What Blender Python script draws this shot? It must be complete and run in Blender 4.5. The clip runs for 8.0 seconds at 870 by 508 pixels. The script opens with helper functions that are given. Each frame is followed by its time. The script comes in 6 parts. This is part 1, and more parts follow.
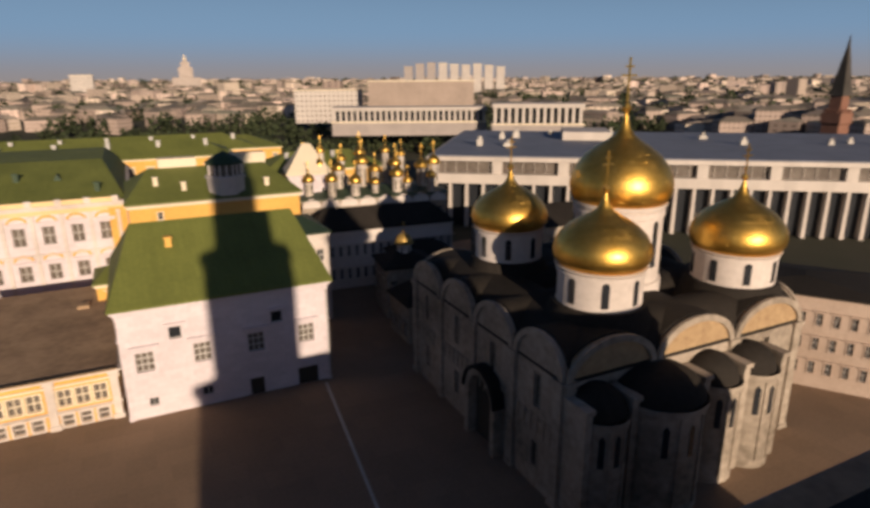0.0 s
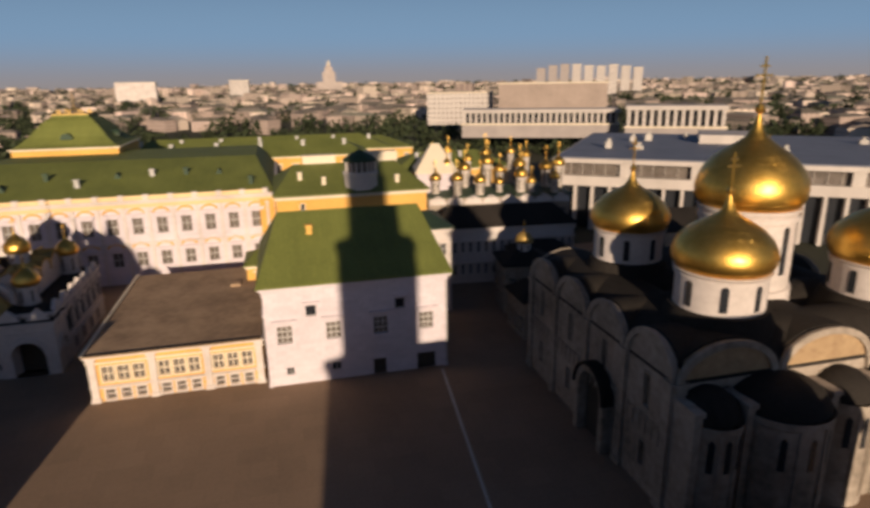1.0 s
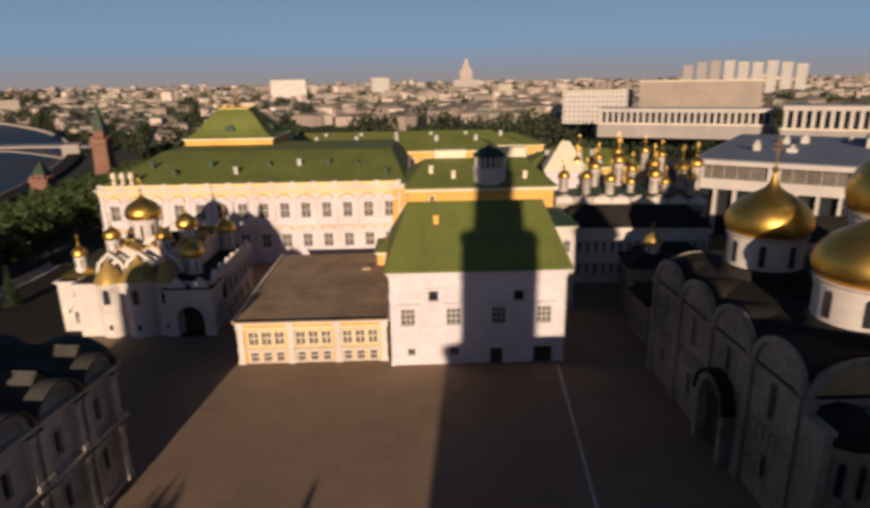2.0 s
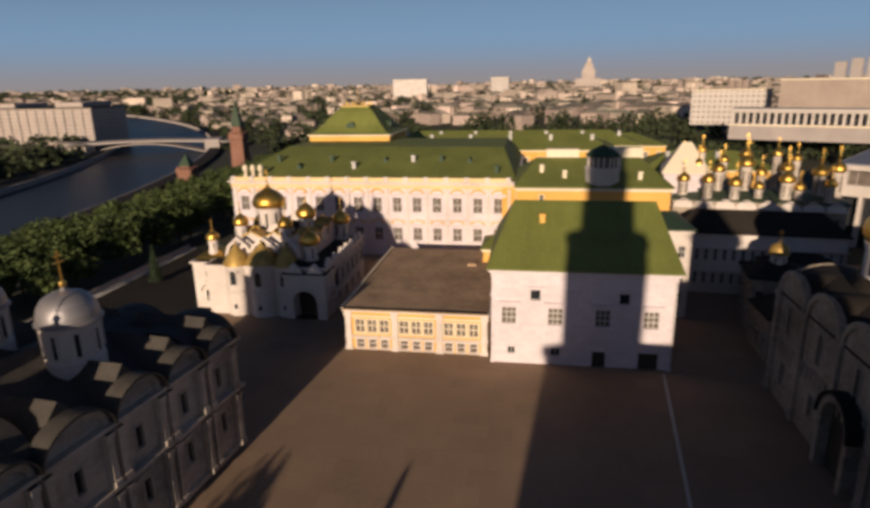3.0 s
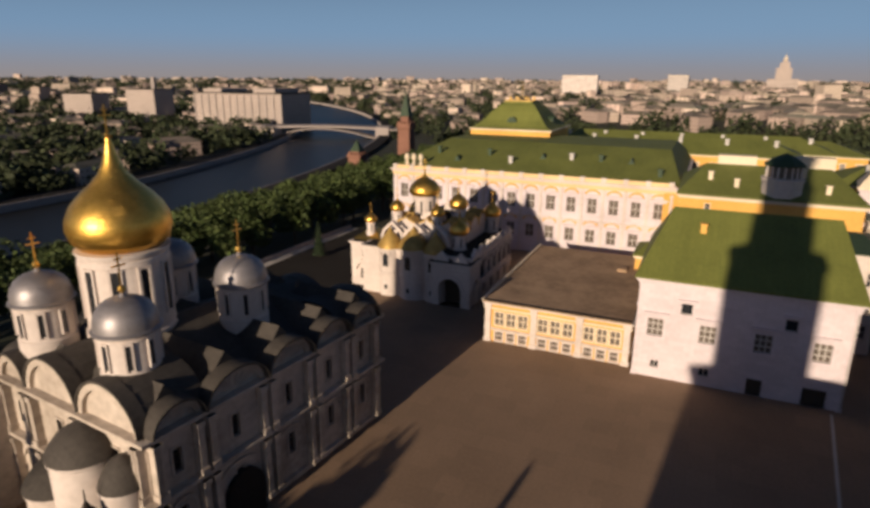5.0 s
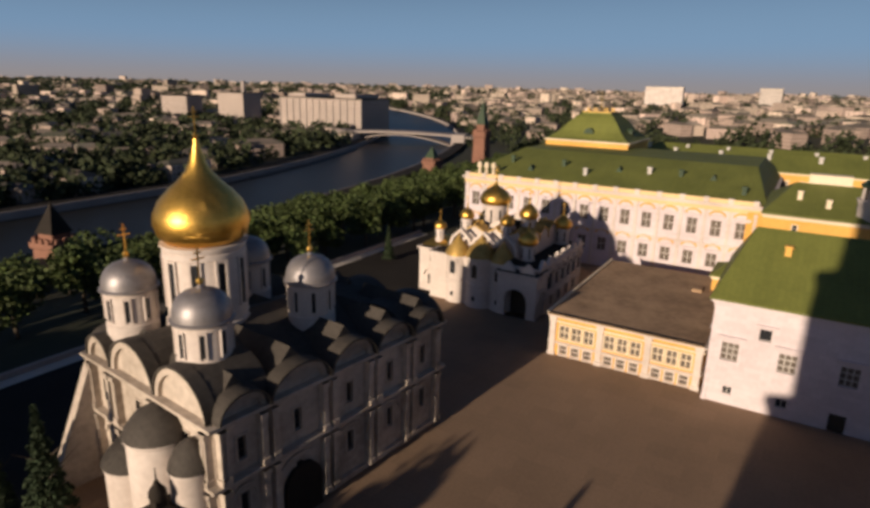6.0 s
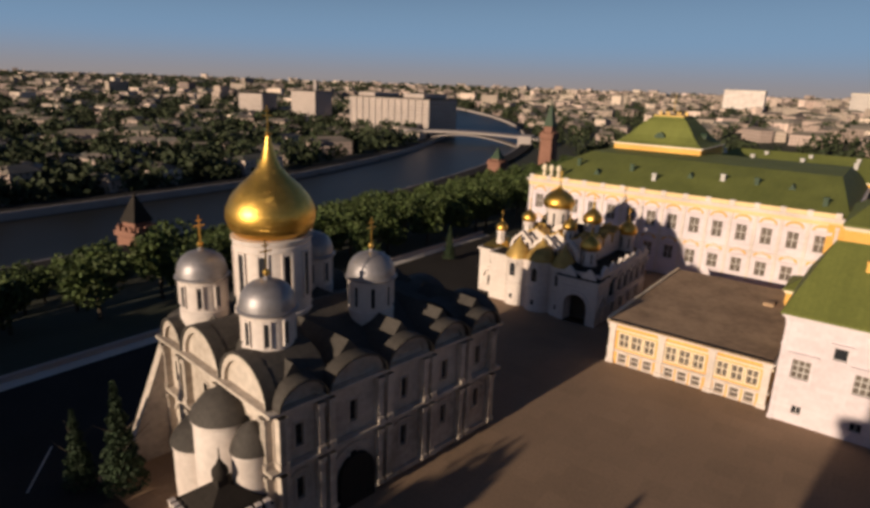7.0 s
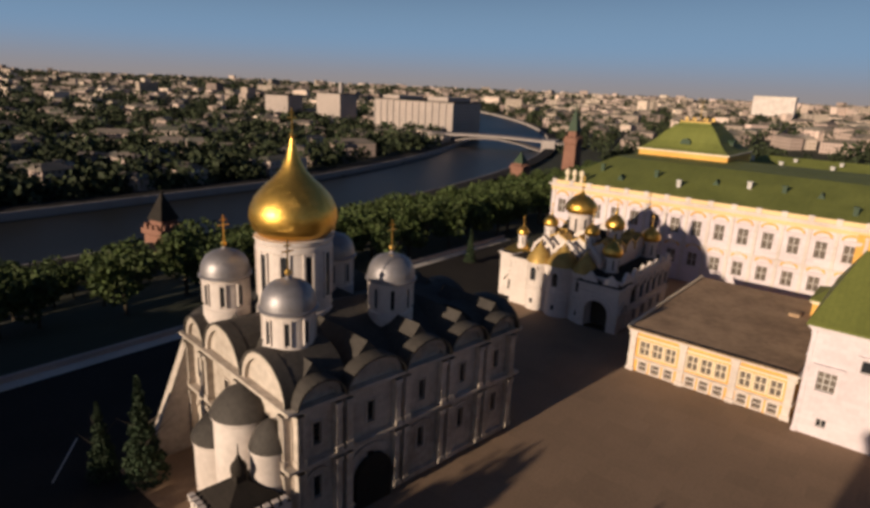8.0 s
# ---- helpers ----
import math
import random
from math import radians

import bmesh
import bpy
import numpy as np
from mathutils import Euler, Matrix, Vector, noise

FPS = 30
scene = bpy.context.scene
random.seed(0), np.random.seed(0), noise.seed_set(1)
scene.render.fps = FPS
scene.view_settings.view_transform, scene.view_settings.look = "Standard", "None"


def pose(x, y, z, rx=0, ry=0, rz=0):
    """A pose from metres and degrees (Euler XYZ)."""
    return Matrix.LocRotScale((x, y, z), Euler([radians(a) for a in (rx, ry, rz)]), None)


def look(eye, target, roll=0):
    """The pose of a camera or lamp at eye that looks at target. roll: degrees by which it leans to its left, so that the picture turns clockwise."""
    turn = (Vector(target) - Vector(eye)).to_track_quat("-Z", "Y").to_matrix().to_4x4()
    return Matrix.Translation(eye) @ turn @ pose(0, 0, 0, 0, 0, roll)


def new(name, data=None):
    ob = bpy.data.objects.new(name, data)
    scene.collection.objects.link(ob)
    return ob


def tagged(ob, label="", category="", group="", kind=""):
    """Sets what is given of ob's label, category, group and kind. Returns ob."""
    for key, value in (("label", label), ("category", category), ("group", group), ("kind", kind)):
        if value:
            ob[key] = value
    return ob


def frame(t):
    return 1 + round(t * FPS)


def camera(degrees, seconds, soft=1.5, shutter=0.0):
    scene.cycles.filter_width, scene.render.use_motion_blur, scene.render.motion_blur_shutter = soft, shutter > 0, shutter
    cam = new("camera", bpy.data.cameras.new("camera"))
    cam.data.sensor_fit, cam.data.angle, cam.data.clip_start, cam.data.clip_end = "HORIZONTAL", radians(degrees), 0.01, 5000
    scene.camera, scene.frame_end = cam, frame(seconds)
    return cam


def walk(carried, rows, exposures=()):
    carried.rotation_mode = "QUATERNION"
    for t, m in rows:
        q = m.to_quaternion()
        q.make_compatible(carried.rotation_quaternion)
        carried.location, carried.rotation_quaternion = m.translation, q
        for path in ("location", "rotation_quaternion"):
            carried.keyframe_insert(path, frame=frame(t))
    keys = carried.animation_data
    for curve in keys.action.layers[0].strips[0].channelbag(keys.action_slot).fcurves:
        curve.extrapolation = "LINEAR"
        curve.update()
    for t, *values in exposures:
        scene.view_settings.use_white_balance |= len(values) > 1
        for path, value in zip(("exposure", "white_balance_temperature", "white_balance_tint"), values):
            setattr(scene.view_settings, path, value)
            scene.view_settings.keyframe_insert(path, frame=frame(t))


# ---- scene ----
cam = camera(71.3, 8.0, soft=3.2, shutter=0.5)
PATH = [
    (0, (-8.113, -77.323, 41.513), (-7.27, -75.599, 40.95), -0.3),
    (0.5, (-8.429, -79.216, 41.59), (-7.76, -77.413, 41.042), -1.2),
    (1, (-8.755, -80.992, 41.541), (-8.292, -79.126, 40.989), -0.9),
    (1.5, (-8.922, -82.405, 41.499), (-8.662, -80.498, 40.954), -0.7),
    (2, (-8.573, -83.707, 41.394), (-8.52, -81.785, 40.842), -0.9),
    (3.5, (-7.05, -84.695, 41.131), (-7.51, -82.828, 40.577), -0.9),
    (4, (-6.833, -84.89, 41.219), (-7.415, -83.063, 40.652), -0.6),
    (4.5, (-6.597, -84.877, 41.241), (-7.279, -83.085, 40.671), -0.2),
    (6, (-5.839, -84.811, 41.343), (-6.832, -83.161, 40.802), 1.4),
    (6.5, (-5.523, -84.959, 41.421), (-6.604, -83.366, 40.88), 1.6),
    (7, (-5.213, -85.146, 41.555), (-6.374, -83.612, 41.009), 2.0),
    (7.5, (-5.014, -85.219, 41.617), (-6.226, -83.723, 41.074), 2.3),
    (8, (-4.982, -85.221, 41.614), (-6.2, -83.729, 41.075), 2.5),
]
EXPOSURES = [(0.0, 0.11, 6850, 10), (8.0, 0.11, 6850, 10)]
walk(cam, [(t, look(eye, target, roll)) for t, eye, target, roll in PATH], EXPOSURES)

# ---- world and sun ----
SUN_TAN, SUN_SIDE = 0.215, 0.105          # height of the sun, and its drift to the north per metre west
to_sun = Vector((-SUN_SIDE, -1.0, SUN_TAN)).normalized()
world = bpy.data.worlds.new("morning_sky")
scene.world = world
world.use_nodes = True
wn = world.node_tree.nodes
wl = world.node_tree.links
sky = wn.new("ShaderNodeTexSky")
sky.sky_type = 'NISHITA'
sky.sun_disc = False
sky.sun_elevation = math.asin(to_sun.z)
sky.sun_rotation = math.atan2(to_sun.x, to_sun.y)
sky.air_density, sky.dust_density, sky.ozone_density = 1.0, 0.6, 4.0
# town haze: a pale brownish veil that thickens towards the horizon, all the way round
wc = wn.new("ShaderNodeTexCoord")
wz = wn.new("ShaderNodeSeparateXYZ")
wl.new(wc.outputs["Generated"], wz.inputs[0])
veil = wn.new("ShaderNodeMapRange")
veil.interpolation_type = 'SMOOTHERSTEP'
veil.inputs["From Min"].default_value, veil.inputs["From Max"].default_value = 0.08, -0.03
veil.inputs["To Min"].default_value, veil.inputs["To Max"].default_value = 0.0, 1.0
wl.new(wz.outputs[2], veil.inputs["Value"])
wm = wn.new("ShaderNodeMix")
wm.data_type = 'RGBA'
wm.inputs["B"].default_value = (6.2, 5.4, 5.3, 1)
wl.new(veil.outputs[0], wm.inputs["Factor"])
blue = wn.new("ShaderNodeMix")
blue.data_type, blue.blend_type = 'RGBA', 'MULTIPLY'
blue.inputs["Factor"].default_value = 1.0
blue.inputs["B"].default_value = (1.1, 1.0, 1.12, 1)
wl.new(sky.outputs[0], blue.inputs["A"])
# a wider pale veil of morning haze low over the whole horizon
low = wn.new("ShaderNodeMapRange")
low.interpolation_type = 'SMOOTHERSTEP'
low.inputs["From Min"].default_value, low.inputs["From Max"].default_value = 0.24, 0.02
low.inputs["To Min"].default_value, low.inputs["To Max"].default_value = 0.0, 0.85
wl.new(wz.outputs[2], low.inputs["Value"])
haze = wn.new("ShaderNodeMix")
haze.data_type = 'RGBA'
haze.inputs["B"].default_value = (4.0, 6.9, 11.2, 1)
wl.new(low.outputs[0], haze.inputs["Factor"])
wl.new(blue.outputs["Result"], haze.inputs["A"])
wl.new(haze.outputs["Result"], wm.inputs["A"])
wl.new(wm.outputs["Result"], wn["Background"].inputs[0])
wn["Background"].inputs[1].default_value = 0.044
sun = new("sun", bpy.data.lights.new("sun", 'SUN'))
sun.data.energy, sun.data.angle, sun.data.color = 5.0, radians(0.6), (1.0, 0.82, 0.65)
sun.matrix_world = look(to_sun * 500, (0, 0, 0))


# ---- materials ----
def mat(name, base, alt=None, rough=0.8, metal=0.0, grain=2.0, patch=0.12, bump=0.15, depth=0.05, mode="", size=1.0, island=0.0, spec=0.3):
    m = bpy.data.materials.new(name)
    m.use_nodes = True
    n, l = m.node_tree.nodes, m.node_tree.links
    p = n["Principled BSDF"]
    p.inputs["Roughness"].default_value = rough
    p.inputs["Metallic"].default_value = metal
    p.inputs["Specular IOR Level"].default_value = spec
    alt = alt or tuple(c * 0.7 for c in base)
    co = n.new("ShaderNodeTexCoord")
    big = n.new("ShaderNodeTexNoise")
    big.inputs["Scale"].default_value, big.inputs["Detail"].default_value = patch, 5
    fine = n.new("ShaderNodeTexNoise")
    fine.inputs["Scale"].default_value, fine.inputs["Detail"].default_value = grain, 6
    for t in (big, fine):
        l.new(co.outputs["Object"], t.inputs["Vector"])
    add = n.new("ShaderNodeMath")
    add.operation = 'MULTIPLY_ADD'
    l.new(fine.outputs[0], add.inputs[0])
    add.inputs[1].default_value = 0.6
    l.new(big.outputs[0], add.inputs[2])
    ramp = n.new("ShaderNodeMapRange")
    ramp.inputs["From Min"].default_value, ramp.inputs["From Max"].default_value = 0.6, 1.05
    l.new(add.outputs[0], ramp.inputs["Value"])
    mix = n.new("ShaderNodeMix")
    mix.data_type = 'RGBA'
    mix.inputs["A"].default_value, mix.inputs["B"].default_value = (*base, 1), (*alt, 1)
    l.new(ramp.outputs[0], mix.inputs["Factor"])
    colour = mix.outputs["Result"]
    height = fine.outputs[0]
    if mode in ("seam", "plates", "blocks", "facade", "slabs"):
        br = n.new("ShaderNodeTexBrick")
        br.inputs["Color1"].default_value, br.inputs["Color2"].default_value = (1, 1, 1, 1), (0.82, 0.82, 0.82, 1)
        br.inputs["Scale"].default_value = 1.0
        br.inputs["Mortar Smooth"].default_value = 0.3
        if mode == "seam":
            br.offset = 0.0
            br.inputs["Brick Width"].default_value, br.inputs["Row Height"].default_value, br.inputs["Mortar Size"].default_value = 0.7 * size, 2.4 * size, 0.03
            br.inputs["Mortar"].default_value = (0.7, 0.7, 0.7, 1)
        elif mode == "plates":
            br.inputs["Brick Width"].default_value, br.inputs["Row Height"].default_value, br.inputs["Mortar Size"].default_value = 0.9 * size, 0.6 * size, 0.015
            br.inputs["Mortar"].default_value = (0.75, 0.75, 0.75, 1)
        elif mode == "slabs":
            br.inputs["Brick Width"].default_value, br.inputs["Row Height"].default_value, br.inputs["Mortar Size"].default_value = 3.0 * size, 3.0 * size, 0.03
            br.inputs["Mortar"].default_value = (0.75, 0.75, 0.75, 1)
        elif mode == "facade":
            br.offset = 0.0
            br.inputs["Color1"].default_value, br.inputs["Color2"].default_value = (0.34, 0.33, 0.34, 1), (0.55, 0.54, 0.54, 1)
            br.inputs["Brick Width"].default_value, br.inputs["Row Height"].default_value, br.inputs["Mortar Size"].default_value = 3.2 * size, 3.4 * size, 0.95 * size
            br.inputs["Mortar"].default_value = (1, 1, 1, 1)
            br.inputs["Mortar Smooth"].default_value = 0.02
        else:
            br.inputs["Brick Width"].default_value, br.inputs["Row Height"].default_value, br.inputs["Mortar Size"].default_value = 1.1 * size, 0.55 * size, 0.015
            br.inputs["Mortar"].default_value = (0.8, 0.8, 0.8, 1)
        # courses wrap round upright faces: along the wall, and up
        sep = n.new("ShaderNodeSeparateXYZ")
        l.new(co.outputs["Object"], sep.inputs[0])
        su = n.new("ShaderNodeMath")
        su.operation = 'ADD'
        l.new(sep.outputs[0], su.inputs[0])
        l.new(sep.outputs[1], su.inputs[1])
        com = n.new("ShaderNodeCombineXYZ")
        if mode in ("slabs",):
            l.new(sep.outputs[0], com.inputs[0])
            l.new(sep.outputs[1], com.inputs[1])
        elif mode == "seam":
            l.new(sep.outputs[0], com.inputs[0])
            l.new(sep.outputs[1], com.inputs[1])
        else:
            l.new(su.outputs[0], com.inputs[0])
            l.new(sep.outputs[2], com.inputs[1])
        l.new(com.outputs[0], br.inputs["Vector"])
        mul = n.new("ShaderNodeMix")
        mul.data_type, mul.blend_type = 'RGBA', 'MULTIPLY'
        mul.inputs["Factor"].default_value = 1.0 if mode == "facade" else 0.6
        l.new(colour, mul.inputs["A"])
        l.new(br.outputs["Color"], mul.inputs["B"])
        colour = mul.outputs["Result"]
        if mode != "facade":
            sub = n.new("ShaderNodeMath")
            sub.operation = 'MULTIPLY_ADD'
            l.new(br.outputs["Fac"], sub.inputs[0])
            sub.inputs[1].default_value = -0.8 if mode != "seam" else 1.0
            l.new(fine.outputs[0], sub.inputs[2])
            height = sub.outputs[0]
    if island:
        geo = n.new("ShaderNodeNewGeometry")
        hsv = n.new("ShaderNodeHueSaturation")
        val = n.new("ShaderNodeMapRange")
        val.inputs["To Min"].default_value, val.inputs["To Max"].default_value = 1 - island, 1 + island * 1.5
        l.new(geo.outputs["Random Per Island"], val.inputs["Value"])
        l.new(val.outputs[0], hsv.inputs["Value"])
        hue = n.new("ShaderNodeMapRange")
        frac = n.new("ShaderNodeMath")
        frac.operation = 'FRACT'
        mu = n.new("ShaderNodeMath")
        mu.operation = 'MULTIPLY'
        mu.inputs[1].default_value = 7.31
        l.new(geo.outputs["Random Per Island"], mu.inputs[0])
        l.new(mu.outputs[0], frac.inputs[0])
        l.new(frac.outputs[0], hue.inputs["Value"])
        hue.inputs["To Min"].default_value, hue.inputs["To Max"].default_value = 0.485, 0.515
        l.new(hue.outputs[0], hsv.inputs["Hue"])
        l.new(colour, hsv.inputs["Color"])
        colour = hsv.outputs[0]
    l.new(colour, p.inputs["Base Color"])
    if bump:
        b = n.new("ShaderNodeBump")
        b.inputs["Strength"].default_value, b.inputs["Distance"].default_value = bump, depth
        l.new(height, b.inputs["Height"])
        l.new(b.outputs[0], p.inputs["Normal"])
    return m


WHITE = mat("white_limewash", (0.64, 0.565, 0.51), (0.48, 0.415, 0.37), 0.85, grain=1.5)
PINKWHITE = mat("pale_stucco", (0.68, 0.6, 0.615), (0.57, 0.495, 0.505), 0.85, mode="blocks", size=1.2)
STONE = mat("white_stone", (0.44, 0.365, 0.29), (0.17, 0.135, 0.1), 0.85, grain=1.2, mode="blocks")
OCHRE = mat("ochre_stucco", (0.72, 0.41, 0.105), (0.6, 0.32, 0.08), 0.85)
CREAM = mat("cream_trim", (0.74, 0.63, 0.47), (0.63, 0.53, 0.38), 0.8)
GREEN = mat("green_roof_paint", (0.175, 0.19, 0.045), (0.125, 0.14, 0.033), 0.7, mode="seam", bump=0.4)
DARKGREEN = mat("dark_green_roof", (0.04, 0.07, 0.035), (0.03, 0.05, 0.03), 0.6, mode="seam", bump=0.4)
BLACKROOF = mat("dark_sheet_roof", (0.034, 0.028, 0.023), (0.02, 0.017, 0.014), 0.85, mode="seam", bump=0.4, spec=0.15)
IRONROOF = mat("grey_iron_roof", (0.076, 0.066, 0.056), (0.038, 0.033, 0.028), 0.78, 0.0, mode="seam", bump=0.4)
ROSY = mat("rosy_stucco", (0.48, 0.37, 0.3), (0.36, 0.27, 0.21), 0.85)
TARROOF = mat("brown_tar_roof", (0.4, 0.27, 0.165), (0.22, 0.145, 0.09), 0.9, grain=1.2, patch=0.22)
FRESCO = mat("faded_fresco", (0.42, 0.29, 0.16), (0.28, 0.18, 0.1), 0.85, grain=2.5, patch=0.8)
PALESTONE = mat("pale_church_stone", (0.58, 0.5, 0.42), (0.3, 0.25, 0.2), 0.85, grain=1.2, mode="blocks")
GREYROOF = mat("blue_grey_roof", (0.2, 0.21, 0.25), (0.16, 0.17, 0.2), 0.6, mode="slabs")
GOLD = mat("gilded_copper", (0.84, 0.52, 0.125), (0.66, 0.38, 0.075), 0.4, 1.0, grain=4.0, patch=0.6, mode="plates", bump=0.5, depth=0.04)
GOLDTRIM = mat("gilt_trim", (0.8, 0.5, 0.13), (0.65, 0.38, 0.08), 0.35, 1.0)
DULLGOLD = mat("tarnished_gilt", (0.5, 0.33, 0.1), (0.34, 0.21, 0.06), 0.5, 0.45, grain=3.0, patch=0.7)
PALEOCHRE = mat("pale_ochre_stucco", (0.74, 0.55, 0.3), (0.64, 0.46, 0.24), 0.85)
SILVER = mat("grey_tinned_iron", (0.33, 0.31, 0.31), (0.25, 0.23, 0.23), 0.5, 0.6, mode="plates", bump=0.2)
PALEGLASS = mat("curtained_glass", (0.11, 0.09, 0.075), (0.19, 0.16, 0.135), 0.2, grain=1.5, patch=0.4, bump=0.05, spec=0.5)
GLASS = mat("dark_window_glass", (0.02, 0.022, 0.026), (0.03, 0.032, 0.036), 0.15, bump=0.05, spec=0.5)
FRAME = mat("grey_window_frame", (0.5, 0.47, 0.44), (0.4, 0.38, 0.35), 0.7)
PAVE = mat("square_paving", (0.3, 0.2, 0.13), (0.21, 0.14, 0.09), 0.9, mode="slabs", grain=3.0, patch=0.05)
KERB = mat("pale_kerb_stone", (0.55, 0.5, 0.44), None, 0.85)
SOIL = mat("city_ground", (0.034, 0.038, 0.02), (0.055, 0.05, 0.034), 0.95, grain=0.08, patch=0.012)
GRASS = mat("garden_grass", (0.04, 0.06, 0.02), (0.03, 0.045, 0.018), 0.95, grain=1.0)
ROAD = mat("asphalt", (0.034, 0.03, 0.026), (0.025, 0.022, 0.02), 0.95, spec=0.1)
BRICK = mat("red_brick", (0.25, 0.125, 0.085), (0.19, 0.09, 0.062), 0.85, mode="blocks", size=0.6)
GREYSTONE = mat("grey_render", (0.36, 0.31, 0.28), (0.29, 0.25, 0.23), 0.85)
MODERN = mat("pale_marble_cladding", (0.58, 0.51, 0.45), (0.48, 0.42, 0.37), 0.6, mode="slabs")
WATER = mat("river_water", (0.02, 0.019, 0.016), (0.015, 0.015, 0.012), 0.4, grain=0.6, patch=0.03, bump=0.25, depth=0.1, spec=0.2)
CITY = mat("town_facades", (0.47, 0.37, 0.3), (0.36, 0.29, 0.24), 0.85, grain=0.05, patch=0.01, mode="facade", island=0.45, bump=0)
CITYROOF = mat("town_roofs", (0.22, 0.175, 0.145), (0.11, 0.115, 0.08), 0.85, grain=0.05, patch=0.01, island=0.5, bump=0)
BARK = mat("tree_bark", (0.07, 0.055, 0.04), None, 0.95, grain=5)
LEAF = mat("foliage", (0.056, 0.078, 0.02), (0.03, 0.044, 0.012), 0.75, grain=0.6, patch=0.1, island=0.35, bump=0)
# darker, greyer leaf colour for the trees among the town houses
TOWNLEAF = mat("dull_street_foliage", (0.034, 0.044, 0.018), (0.024, 0.032, 0.013), 0.8, grain=0.4, patch=0.05, island=0.3, bump=0)
CONIFER = mat("conifer_needles", (0.028, 0.045, 0.02), (0.02, 0.032, 0.015), 0.8, grain=0.6, island=0.3, bump=0)


# ---- building helpers ----
def box(bm, x0, x1, y0, y1, z0, z1):
    v = [bm.verts.new(c) for c in ((x0, y0, z0), (x1, y0, z0), (x1, y1, z0), (x0, y1, z0), (x0, y0, z1), (x1, y0, z1), (x1, y1, z1), (x0, y1, z1))]
    for f in ((3, 2, 1, 0), (4, 5, 6, 7), (0, 1, 5, 4), (1, 2, 6, 5), (2, 3, 7, 6), (3, 0, 4, 7)):
        bm.faces.new([v[i] for i in f])


def lathe(bm, prof, seg=24, cx=0.0, cy=0.0, a0=0.0, a1=360.0, rot=0.0):
    full = abs(a1 - a0) >= 359.9
    count = seg if full else seg + 1
    rings = []
    for r, z in prof:
        ring = []
        for i in range(count):
            a = radians(a0 + (a1 - a0) * i / seg + rot)
            ring.append(bm.verts.new((cx + r * math.cos(a), cy + r * math.sin(a), z)))
        rings.append(ring)
    for lo, hi in zip(rings, rings[1:]):
        for i in range(seg):
            j = (i + 1) % count
            bm.faces.new((lo[i], lo[j], hi[j], hi[i]))
    if full and prof[-1][0] > 0.01:
        bm.faces.new(rings[-1])
    return rings


def prism(bm, pts, M, v0, v1):
    """A polygon in the wall's plane (along, up), given thickness from v0 to v1."""
    a = [bm.verts.new(M @ Vector((u, v0, z))) for u, z in pts]
    b = [bm.verts.new(M @ Vector((u, v1, z))) for u, z in pts]
    k = len(pts)
    bm.faces.new(a)
    bm.faces.new(b[::-1])
    for i in range(k):
        bm.faces.new((a[i], b[i], b[(i + 1) % k], a[(i + 1) % k]))


def mesh_of(name, bm, material, smooth=False):
    bmesh.ops.recalc_face_normals(bm, faces=bm.faces)
    me = bpy.data.meshes.new(name)
    bm.to_mesh(me)
    bm.free()
    me.materials.append(material)
    if smooth:
        me.polygons.foreach_set("use_smooth", [True] * len(me.polygons))
        me.set_sharp_from_angle(angle=0.7)
    return me


def part(name, bm, material, parent=None, label="", smooth=False):
    ob = new(name, mesh_of(name, bm, material, smooth))
    ob.parent = parent
    if label:
        tagged(ob, label)
    return ob


def shared(name, me, parent, m):
    ob = new(name, me)
    ob.parent = parent
    ob.matrix_basis = m
    return ob


def thing(name, m, label, category, group="", kind=""):
    ob = new(name)
    ob.matrix_basis = m
    ob.empty_display_size = 0.5
    return tagged(ob, label, category, group, kind)


def side(i, W, D):
    """The frame of a box building's wall: 0 front, 1 right, 2 back, 3 left; along, inwards, up."""
    return (pose(0, 0, 0), pose(W, 0, 0, 0, 0, 90), pose(W, D, 0, 0, 0, 180), pose(0, D, 0, 0, 0, 270))[i]


def wall(bm, M, W, z0, z1, holes=(), deep=0.35):
    us = sorted({0.0, W, *[h[0] for h in holes], *[h[1] for h in holes]})
    zs = sorted({z0, z1, *[h[2] for h in holes], *[h[3] for h in holes]})
    def at(u, v, z):
        return bm.verts.new(M @ Vector((u, v, z)))
    for a, b in zip(us, us[1:]):
        for c, d in zip(zs, zs[1:]):
            um, zm = (a + b) / 2, (c + d) / 2
            if not any(h[0] < um < h[1] and h[2] < zm < h[3] for h in holes):
                bm.faces.new((at(a, 0, c), at(b, 0, c), at(b, 0, d), at(a, 0, d)))
    for a, b, c, d in holes:
        ring = ((a, c), (b, c), (b, d), (a, d))
        for (p, q), (r, s2) in zip(ring, ring[1:] + ring[:1]):
            bm.faces.new((at(p, 0, q), at(r, 0, s2), at(r, deep, s2), at(p, deep, q)))
    bmesh.ops.remove_doubles(bm, verts=bm.verts, dist=0.001)


WINDOWS = {}


